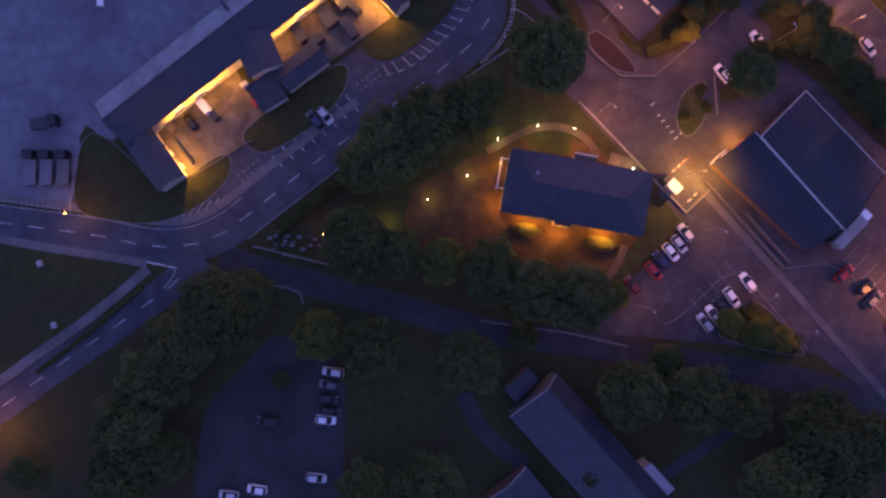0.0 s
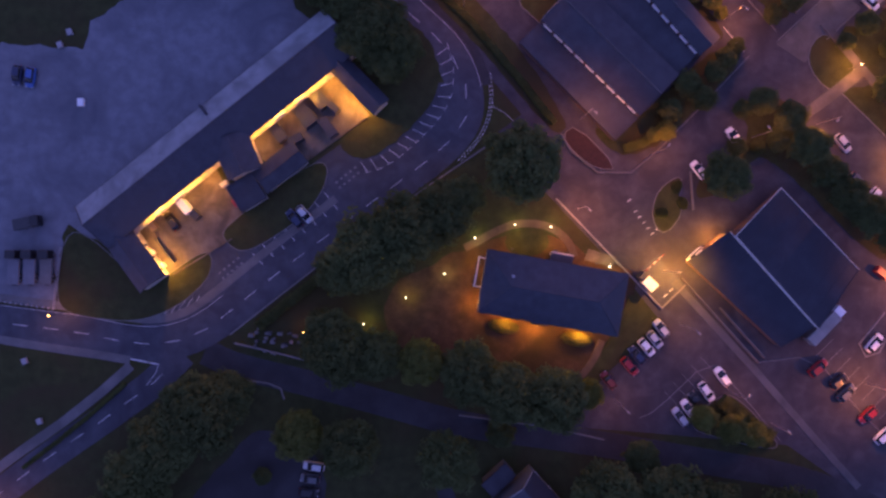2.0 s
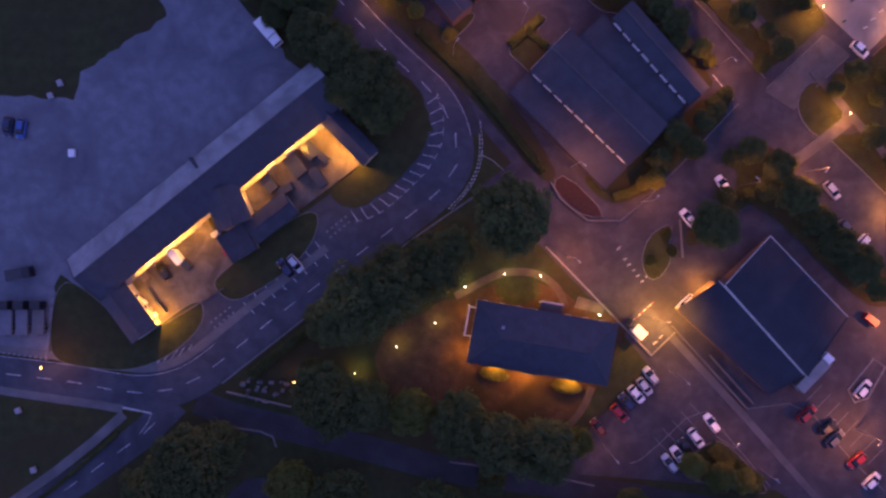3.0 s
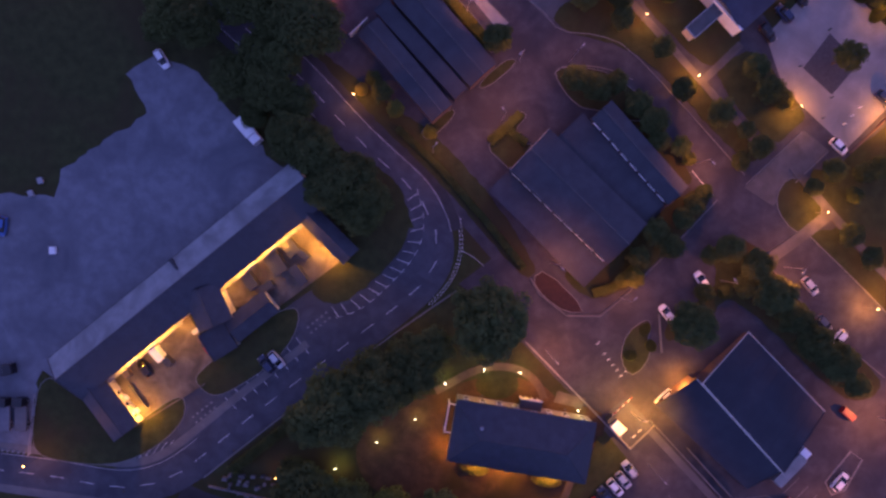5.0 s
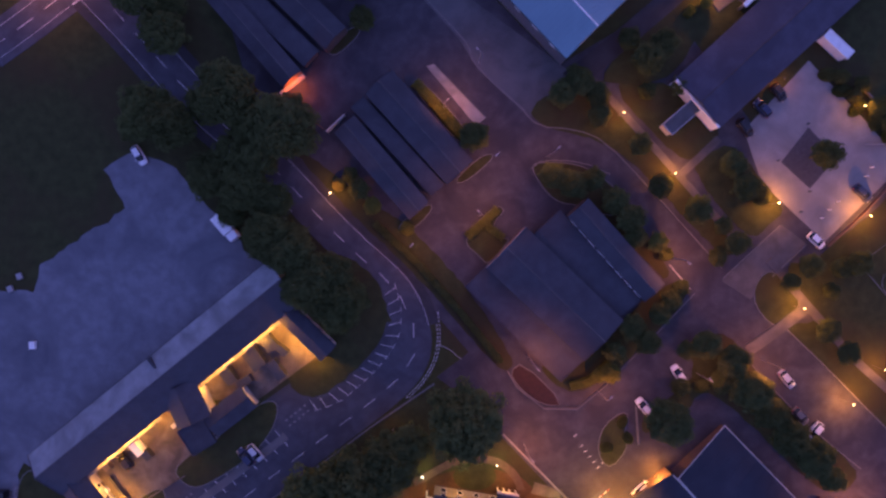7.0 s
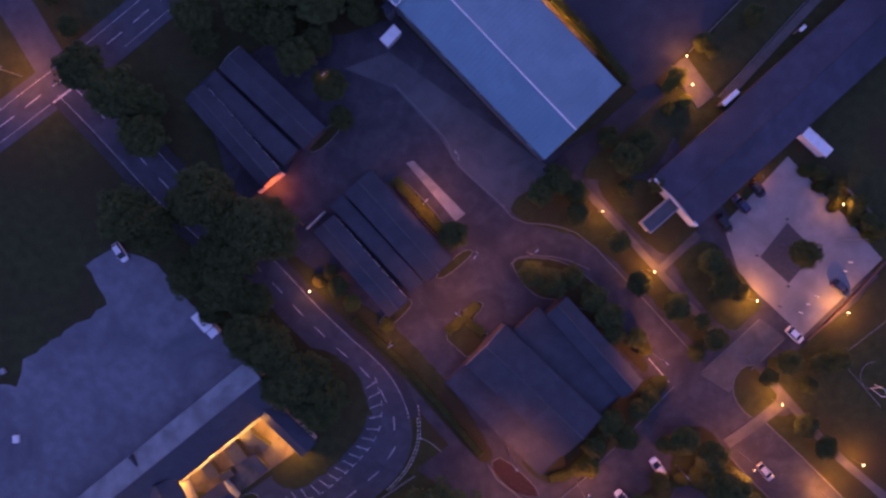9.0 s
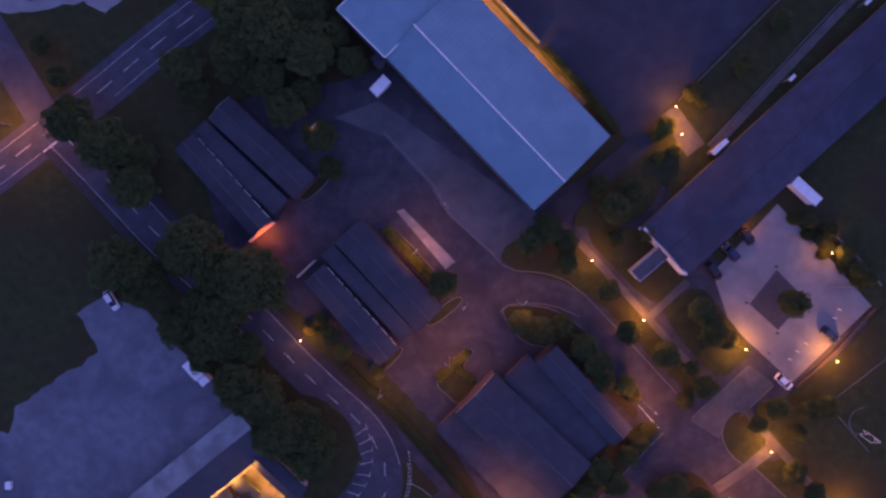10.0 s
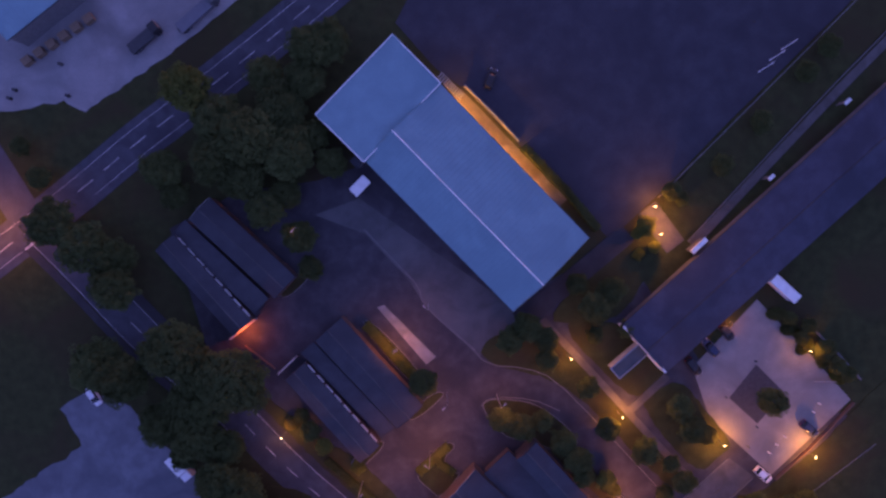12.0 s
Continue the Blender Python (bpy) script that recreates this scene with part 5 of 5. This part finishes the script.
for i, x in enumerate((-81.4, -78.2, -74.8)):
    lorry(x, 15.8, 88, COLOURS["black"], (GRAVEL, GRAVEL, FOOTWAY)[i], 5.2, "flatbed trailer lorry with a pale bed in the yard", True)
lorry(-79.4, 25.6, 10, COLOURS["black"], DARKSTEEL, 4.0, "dark flatbed lorry standing in the gravel yard", True)
lorry(-31.6, 160.6, 38, COLOURS["black"], DARKSTEEL, 5.6, "dark flatbed lorry in the haulage yard", True)
lorry(-21.0, 165.4, 40, COLOURS["grey"], GRAVEL, 8.0, "long grey flatbed lorry in the haulage yard", True)
for i in range(6):
    bm = bmesh.new()
    box(bm, 0, 0, 0, 1.9, 1.5, 1.3, 0, 0.03)
    ob = part("crate", bm, WOOD)
    ob.matrix_basis = pose(-54.4 + 2.5 * i, 157.0 + 1.6 * i, 0.02, 0, 0, 34)
    tagged(ob, "stacked brown crates beside the warehouse", "crate", "crates by the warehouse")


# ---- service court clutter ----
BOLLARDS = []
def crate(x, y, sx, sy, sz, turn, material, name, label, cat):
    bm = bmesh.new()
    box(bm, 0, 0, 0, sx, sy, sz, 0, 0.05)
    ob = thing(name, label, cat, pose(x, y, 0.05, 0, 0, turn))
    part("body", bm, material, ob)
    bm = bmesh.new()
    box(bm, 0, 0, sz, sx * 1.03, sy * 1.03, 0.08, 0, 0.02)
    part("lid", bm, material, ob)


crate(-46.4, 28.9, 1.5, 3.0, 2.1, 40, WHITE, "skip_container", "white box container in the lit court", "container")
crate(-44.6, 27.4, 1.4, 2.2, 1.5, 40, DARKSTEEL, "plant_trailer", "dark covered trailer in the lit court", "trailer")
crate(-38.6, 33.6, 1.5, 0.9, 1.3, 36, PLASTER, "cabinet", "pale cabinet against the court's lit wall", "cabinet")
for k, (x, y, m) in enumerate(((-56.6, 23.0, WHITE), (-54.6, 20.8, WOOD), (-53.6, 19.6, WHITE), (-52.4, 18.0, TRIM), (-51.4, 17.0, WHITE), (-52.8, 24.6, DARKSTEEL), (-54.0, 26.4, DARKSTEEL))):
    crate(x, y, 0.7 + 0.1 * (k % 3), 1.0, 0.9, 36, m, "crate", "small crate among stores by the wing wall", "crate")
crate(-53.2, 25.0, 1.4, 1.8, 1.2, 36, WOOD, "pallet_stack", "stack of brown pallets in the court", "pallet")
crate(-51.0, 20.0, 0.5, 6.0, 0.7, 36, DARKSTEEL, "rack", "long dark rack beside the wing", "rack")
crate(-36.2, 29.8, 1.2, 1.6, 1.3, 36, REDPAINT, "bin", "red bin at the court's edge", "bin")
for x, y, sx, sy, t in ((-27.5, 44.0, 2.2, 4.0, 36), (-22.0, 47.4, 3.0, 4.6, 36), (-19.0, 50.6, 2.6, 3.6, 40), (-16.2, 49.0, 1.4, 2.4, 50), (-17.4, 45.0, 2.0, 4.2, 36), (-24.0, 42.6, 1.6, 3.0, 120)):
    crate(x, y, sx, sy, 1.7, t, DARKSTEEL, "covered_pallet", "dark sheeted pallet load in the lit court", "pallet")
crate(97.0, 15.0, 1.4, 3.0, 1.2, 50, REDPAINT, "skip", "red open skip beside the hall", "skip")
crate(-67.8, 50.3, 1.2, 1.5, 0.6, 0, WHITE, "concrete_block", "pale concrete block alone in the yard", "block")
for x, y in ((-79.9, -2.6), (-77.0, -15.0), (-72.0, 62.0), (-70.0, 64.6)):
    crate(x, y, 1.0, 1.2, 0.5, 20, TRIM, "concrete_block", "pale concrete block in the grass", "block")

for x, y in ((95.5, 75.5), (97.0, 77.2), (98.7, 78.9), (104.5, 84.1), (105.6, 85.9)):
    BOLLARDS.append((x, y, WHITE, "short white bollard on the pale square"))
for x, y in ((92.2, 94.9), (86.2, 87.4), (92.8, 81.0), (91.1, 76.8)):
    BOLLARDS.append((x, y, DARKSTEEL, "short dark bollard round the square's centre"))
for x, y, m, label in BOLLARDS:
    ob = thing("bollard", label, "bollard", pose(x, y, 0.06), "bollards on the square")
    bm = bmesh.new()
    tube(bm, (0, 0, 0), (0, 0, 0.8), 0.14, 0.12)
    part("post", bm, m, ob)
    bm = bmesh.new()
    bmesh.ops.create_icosphere(bm, subdivisions=1, radius=0.16, matrix=pose(0, 0, 0.85))
    part("cap", bm, m, ob)

# ---- gate with kiosk and barrier ----
kiosk = thing("gate_kiosk", "small gate kiosk with a pale roof", "kiosk", pose(48.2, 13.0, 0.06, 0, 0, -45))
bm = bmesh.new()
box(bm, 0, 0, 0, 2.4, 1.7, 2.3, 0, 0.03)
part("cabin", bm, PLASTER, kiosk)
bm = bmesh.new()
box(bm, 0, 0, 2.3, 2.8, 2.1, 0.14, 0, 0.04)
part("roof", bm, WHITE, kiosk)
bm = bmesh.new()
box(bm, -1.9, 0.2, 0, 1.3, 1.6, 1.9, 0, 0.05)
part("store", bm, DARKSTEEL, kiosk, "dark store locker beside the cabin")
for s in (-1, 1):
    opening(kiosk, 0, s * 0.87, 1.0, 1.6, 0.9, 0 if s < 0 else 180)
barrier = thing("gate_barrier", "red and white lifting barrier at the gate", "barrier", pose(46.9, 14.9, 0.06, 0, 0, 42))
bm = bmesh.new()
box(bm, 0, 0, 0, 0.5, 0.5, 1.1, 0, 0.04)
part("housing", bm, DARKSTEEL, barrier)
for i in range(8):
    bm = bmesh.new()
    box(bm, 0.6 + i * 0.75, 0, 0.95, 0.75, 0.1, 0.12)
    part("arm_section", bm, REDPAINT if i % 2 else WHITE, barrier)

# ---- fences and walls ----
fence = thing("fence", "low white post fence at the yard's edge", "fence")
for p, d in along([(-88.0, 10.2), (-73.0, 8.0)], 1.1):
    bm = bmesh.new()
    box(bm, p.x, p.y, 0, 0.35, 0.35, 0.6, 0, 0.05)
    part("post", bm, TRIM, fence)
for name, line, h, m in (("wall_lane", [(-37.0, 0.9), (-30.1, -0.7), (-21.8, -2.8)], 0.6, KERB), ("wall_lane_south", [(-40.5, -5.6), (-35.0, -6.7), (-30.1, -7.5), (-27.6, -8.6), (-26.9, -10.8)], 0.25, KERB),
                         ("kerb_lane", [(9.2, -14.3), (27.8, -16.9), (39.5, -19.6)], 0.18, KERB), ("wall_barn_lamps", [(32.2, 151.5), (37.9, 145.8), (43.0, 140.5)], 1.5, CONCRETE), ("wall_block_end", [(-15.9, 101.0), (-10.8, 104.9)], 1.9, PLASTER), ("wall_block_gate", [(-6.4, 93.6), (-2.7, 97.0)], 1.7, PLASTER), ("wall_block_rail", [(-13.4, 99.3), (-7.2, 94.3)], 0.7, BRICKWALL), ("wall_square_bank", [(103.3, 102.2), (108.6, 97.2), (114.3, 90.8)], 0.5, KERB), ("wall_hall_garden", [(57.3, 36.2), (57.9, 28.1)], 0.4, KERB), ("wall_corner", [(30.4, 43.9), (32.3, 40.6), (38.0, 36.0), (44.9, 35.9), (51.2, 41.2)], 0.6, FOOTWAY),
                         ("wall_inner", [(29.4, 30.6), (45.0, 14.4), (51.4, 7.8)], 0.5, CONCRETE), 
                         ("wall_gate", [(51.4, 7.8), (53.6, 9.9), (56.4, 12.6)], 0.25, KERB), ("wall_square", [(97.0, 69.6), (104.6, 76.8), (113.0, 86.0)], 0.7, BRICKWALL)):
    bm = bmesh.new()
    ribbon(bm, line, 0.3, -0.1, h)
    structure(name, bm, m, "low wall of pale weathered masonry", "wall")
bm = bmesh.new()
ribbon(bm, [(15.7, 107.0), (26.0, 96.4)], 0.14, 0.03, 0.2)
ribbon(bm, rounded([(11.5, 123.0), (19.5, 114.5), (22.6, 111.0), (23.4, 107.2), (34.0, 97.8)], 1, False), 0.2, 0.03, 0.16)
structure("kerb_apron", bm, KERB, "pale kerb line along the apron", "kerb")
for name, line in (("kerb_pathside", [(33.0, 98.7), (36.5, 94.6), (44.6, 94.0), (50.4, 91.7), (59.9, 81.8), (75.0, 65.2)]), ("kerb_tree_island", [(35.3, 86.0), (37.6, 87.9), (45.8, 87.4), (51.6, 84.8)]),
                   ("kerb_drive_west", [(87.0, 74.0), (75.4, 63.2)]), ("kerb_drive_east", [(92.4, 69.8), (85.6, 63.4)]), ("kerb_street", [(88.0, 53.1), (98.2, 43.4), (108.0, 33.4), (122.0, 20.0)]),
                   ("kerb_planting", [(81.0, 45.5), (87.6, 38.2), (96.1, 29.8), (105.2, 22.4)]), ("kerb_field", [(71.6, 129.0), (89.2, 146.6), (105.7, 163.1), (122.0, 179.6)]), ("kerb_school", [(77.7, 119.9), (104.0, 148.7), (118.0, 163.0)]),
                   ("kerb_block_corner", [(51.2, 41.2), (60.6, 50.6), (69.4, 60.0)]), ("kerb_lot", [(71.5, -3.6), (83.3, -2.2), (93.0, -14.0), (101.0, -21.5)])):
    bm = bmesh.new()
    ribbon(bm, rounded(line, 1, False), 0.18, -0.05, 0.24 if name in ("kerb_field", "kerb_school") else 0.17)
    structure(name, bm, KERB, "pale kerb line beside the street", "kerb")
yard_fence = thing("fence", "thin pale rail fence between yard and grass", "fence")
for p, d in along([(-73.7, 8.0), (-72.0, 20.8)], 2.1):
    bm = bmesh.new()
    box(bm, p.x, p.y, 0, 0.1, 0.1, 1.1)
    part("post", bm, TRIM, yard_fence)
for z in (0.5, 1.0):
    bm = bmesh.new()
    tube(bm, (-73.7, 8.0, z), (-72.0, 20.8, z), 0.06, sides=6)
    part("rail", bm, TRIM, yard_fence)

slab("terrace_pad", [(36.1, 20.2), (41.9, 18.5), (41.1, 16.4), (35.3, 17.9)], 0.22, COURTFLOOR, "small paved pad beside the hipped house", "pavement")

# fallen stone rubble garden by the lane
rub = random.Random(8)
for i in range(26):
    x, y = -33.5 + rub.uniform(0, 13), 3.2 - 0.25 * rub.uniform(0, 13) + rub.uniform(-1.2, 1.6)
    bm = bmesh.new()
    box(bm, 0, 0, 0, rub.uniform(0.4, 1.3), rub.uniform(0.3, 0.8), rub.uniform(0.4, 1.1), 0, 0.06)
    ob = part("gravestone", bm, (KERB, FOOTWAY, APRON)[i % 3])
    ob.matrix_basis = pose(x, y, 0, 0, 0, rub.uniform(-20, 20))
    tagged(ob, "small upright pale stone in rough grass", "stone", "stones by the lane")


# sports court corner with goal at the square's far side
bm = bmesh.new()
ribbon(bm, [(118.0, 77.0), (103.8, 65.8), (113.0, 55.4)], 0.14, 0.28, 0.30)
ribbon(bm, [(111.5 + 3.0 * math.cos(0.35 * k + 1.6), 62.0 + 3.0 * math.sin(0.35 * k + 1.6)) for k in range(9)], 0.12, 0.28, 0.30)
structure("pitch_marking", bm, FADED, "white court lines on the dark lawn", "marking")
goal = thing("goal", "small white goal frame on the lawn", "goal", pose(112.7, 59.2, 0.2, 0, 0, -38))
for a, b in (((-1.5, 0, 0), (-1.5, 0, 2)), ((1.5, 0, 0), (1.5, 0, 2)), ((-1.5, 0, 2), (1.5, 0, 2)), ((-1.5, -1, 0), (-1.5, 0, 2)), ((1.5, -1, 0), (1.5, 0, 2)), ((-1.5, -1, 0), (1.5, -1, 0))):
    bm = bmesh.new()
    tube(bm, a, b, 0.06)
    part("post", bm, WHITE, goal)
for k, (x, y) in enumerate(((91.1, 153.8), (93.3, 156.1), (95.6, 158.2))):
    bm = bmesh.new()
    tube(bm, (x, y, 0.3), (x + 3.2, y + 2.0, 0.3), 0.07)
    for s in (0.3, 2.8):
        box(bm, x + s, y + s * 0.62, 0.02, 0.2, 0.2, 0.3)
    tagged(part("bench_rail", bm, WHITE), "long white bench rail on the playing surface", "rail", "rails on the playing surface")


rail = thing("hand_rail", "pale metal hand rail at the square's edge", "rail", pose(104.4, 90.6, 0.06))
for a, b in (((0, 0, 1), (4.3, 0, 1)), ((0, 0, 0.5), (4.3, 0, 0.5)), ((0, 0, 0), (0, 0, 1)), ((2.1, 0, 0), (2.1, 0, 1)), ((4.3, 0, 0), (4.3, 0, 1))):
    bm = bmesh.new()
    tube(bm, a, b, 0.06)
    part("bar", bm, TRIM, rail)
for x, y in ((-48.1, 156.4), (-57.4, 151.4), (-58.6, 149.8), (-47.0, 150.2)):
    bm = bmesh.new()
    tube(bm, (0, 0, 0), (0, 0, 0.9), 0.35, 0.32, 12)
    tube(bm, (0, 0, 0.9), (0, 0, 0.96), 0.36, 0.36, 12)
    ob = part("drum", bm, DARKSTEEL)
    ob.matrix_basis = pose(x, y, 0.02)
    tagged(ob, "dark steel drum standing on pale gravel", "drum", "drums in the haulage yard")


# ---- lamps ----
def bulb(parent, z, watts, colour, radius=0.15, x=0.0, hooded=False):
    data = bpy.data.lights.new("bulb", "SPOT" if hooded else "POINT")
    data.energy, data.color, data.shadow_soft_size = watts * LAMPS, colour, radius
    if hooded:
        data.spot_size, data.spot_blend = radians(164), 0.35
    ob = new("bulb", data)
    ob.parent = parent
    ob.location = (x, 0, z)


ORANGE, AMBER, YELLOW = (1.0, 0.285, 0.09), (1.0, 0.325, 0.05), (1.0, 0.76, 0.20)


def street_lamp(x, y, turn, watts, colour=ORANGE, high=7.2, lit=SODIUM):
    ob = thing("street_lamp", "tall steel street lamp with a small lantern", "street lamp", pose(x, y, 0.02, 0, 0, turn), "street lamps")
    bm = bmesh.new()
    tube(bm, (0, 0, 0), (0, 0, high), 0.09, 0.05)
    part("pole", bm, STEEL, ob)
    bm = bmesh.new()
    tube(bm, (0, 0, high), (0.8, 0, high + 0.15), 0.04)
    part("arm", bm, STEEL, ob)
    bm = bmesh.new()
    box(bm, 1.0, 0, high + 0.1, 0.7, 0.3, 0.12, 0, 0.03)
    part("lantern", bm, TRIM, ob)
    bm = bmesh.new()
    box(bm, 1.0, 0, high + 0.04, 0.5, 0.22, 0.06)
    part("lens", bm, lit, ob)
    bulb(ob, high - 0.1, watts, colour, 0.2, 1.0, True)
    return ob


def post_lamp(x, y, high, watts, colour, lit, label, group):
    ob = thing("post_lamp", label, "lamp", pose(x, y, 0.06), group)
    bm = bmesh.new()
    tube(bm, (0, 0, 0), (0, 0, high), 0.06, 0.045)
    part("pole", bm, DARKSTEEL, ob)
    bm = bmesh.new()
    bmesh.ops.create_icosphere(bm, subdivisions=2, radius=0.13, matrix=pose(0, 0, high + 0.26))
    part("globe", bm, lit, ob, "glowing glass globe", True)
    bm = bmesh.new()
    tube(bm, (0, 0, high), (0, 0, high + 0.1), 0.09, 0.14)
    part("cap", bm, DARKSTEEL, ob)
    bulb(ob, high + 0.1, watts, colour, 0.15, 0.4)
    return ob


ROAD_POWER = (190, 170, 70, 230, 220, 85, 190, 40, 270, 90, 14, 3, 70, 70, 40, 330, 70)
PATH_POWER = (90, 170, 200, 190, 260, 60, 45, 200, 120, 120, 100)
for i, (x, y) in enumerate(ROAD_LAMPS):
    street_lamp(x, y, -45 + 90 * (i % 4), ROAD_POWER[i], ORANGE, 8.5 if i in (0, 5, 6) else 7.2)
for (x, y), power in zip(PATH_LAMPS, PATH_POWER):
    post_lamp(x, y, 3.6, power, AMBER, WARM, "lit globe lamp on a dark post beside a path", "path lamps")
for x, y in GARDEN_LAMPS:
    post_lamp(x, y, 1.9, 14, YELLOW, PALE, "lit globe lamp on a dark post in the garden", "garden lamps")
post_lamp(-71.9, 7.3, 4.6, 40, AMBER, SODIUM, "orange-lit lamp on a tall dark post", "path lamps")
street_lamp(51.6, 15.6, 0, 700, (1.0, 0.38, 0.035), 6.0)
street_lamp(-63.6, 124.8, 0, 260, ORANGE, 7.0)
street_lamp(-88.0, -36.0, 0, 120, (1.0, 0.3, 0.12), 6.0)
street_lamp(17.4, 98.4, 45, 90, ORANGE, 5.0)
# unseen lamp added to brighten the lot east of the hall
street_lamp(104.0, 14.0, 180, 380)
street_lamp(6.4, 32.0, 0, 30, AMBER, 5.0)
post_lamp(-22.4, 3.4, 2.4, 8, AMBER, SODIUM, "orange-lit lamp on a tall dark post", "path lamps")


def wall_lamp(x, y, z, turn, watts, colour, label):
    """A small bulkhead lamp on a wall."""
    ob = thing("wall_lamp", label, "lamp", pose(x, y, z, 0, 0, turn), "wall lamps")
    bm = bmesh.new()
    box(bm, 0, 0.08, -0.12, 0.34, 0.16, 0.24, 0, 0.03)
    box(bm, 0, -0.02, 0.12, 0.42, 0.36, 0.04)
    part("housing", bm, DARKSTEEL, ob)
    bm = bmesh.new()
    box(bm, 0, -0.04, -0.1, 0.28, 0.1, 0.2, 0, 0.02)
    part("diffuser", bm, DIM, ob)
    data = bpy.data.lights.new("bulb", "POINT")
    data.energy, data.color, data.shadow_soft_size = watts * LAMPS, colour, 0.12
    b = new("bulb", data)
    b.parent = ob
    b.location = (0, -0.45, -0.2)


COURT = (1.0, 0.39, 0.04)
base = pose(-39.0, 44.2, 0, 0, 0, 38.5)
# added strip lights stand in for a row of unseen eave lamps
for x0, x1, power in ((-23.0, -7.2, 62), (4.2, 24.0, 72)):
    batten = thing("batten_lamp", "added strip light standing in for lamps under the eaves", "lamp", base @ pose((x0 + x1) / 2, -5.0, 3.85), "batten lamps")
    bm = bmesh.new()
    box(bm, 0, 0, 0.04, x1 - x0, 0.16, 0.1, 0, 0.02)
    part("housing", bm, DARKSTEEL, batten)
    bm = bmesh.new()
    box(bm, 0, -0.03, -0.03, x1 - x0 - 0.2, 0.08, 0.07)
    part("diffuser", bm, DIM, batten)
    data = bpy.data.lights.new("tube", "AREA")
    data.shape, data.size, data.size_y = "RECTANGLE", x1 - x0, 0.12
    data.energy, data.color = power * LAMPS, COURT
    tube_light = new("tube", data)
    tube_light.parent = batten
    tube_light.matrix_basis = pose(0, -0.12, -0.08, -28)
# unseen lamps added at the canopy edge to brighten the court floor
for px, power in ((-19.0, 20), (-13.0, 22), (-8.0, 60), (5.0, 30), (12.5, 22), (19.0, 30), (23.5, 66)):
    p = base @ Vector((px, -6.02, 2.9))
    wall_lamp(p.x, p.y, p.z, 38.5, power, COURT, "added unseen lamp on the canopy's front edge")
for x, y, t, w in ((-50.4, 16.6, 125, 170), (-53.6, 21.2, 125, 24), (-12.4, 51.0, -135, 110), (-9.6, 48.2, -135, 90), (24.9, 4.4, -10, 85), (13.0, 9.0, -100, 50), (13.4, 17.4, -100, 50), (28.6, 19.9, 170, 26), (34.2, 4.0, -10, 110), (18.9, 6.7, -10, 75), (20.0, 20.2, 170, 22), (37.0, 17.2, 170, 18)):
    wall_lamp(x, y, 2.9, t, w, COURT, "warm bulkhead lamp on a rendered wall")
for x, y, w in ((30.48, 147.35, 99), (33.61, 144.12, 57), (37.08, 140.52, 57), (40.55, 136.92, 73), (44.03, 133.33, 57), (47.15, 130.09, 26)):
    wall_lamp(x, y, 2.6, 134, w * 0.8, COURT, "orange lamp on the barn wall")
wall_lamp(-11.9, 102.4, 2.8, -50, 58, (1.0, 0.17, 0.035), "deep orange lamp at the block's end wall")
wall_lamp(60.6, 22.2, 2.6, 133, 110, AMBER, "orange lamp on the hall's corner")
# no fixture is known here; added to warm the square's paving
wall_lamp(85.8, 103.6, 2.6, -48, 26, ORANGE, "added unseen orange lamp to warm the square")
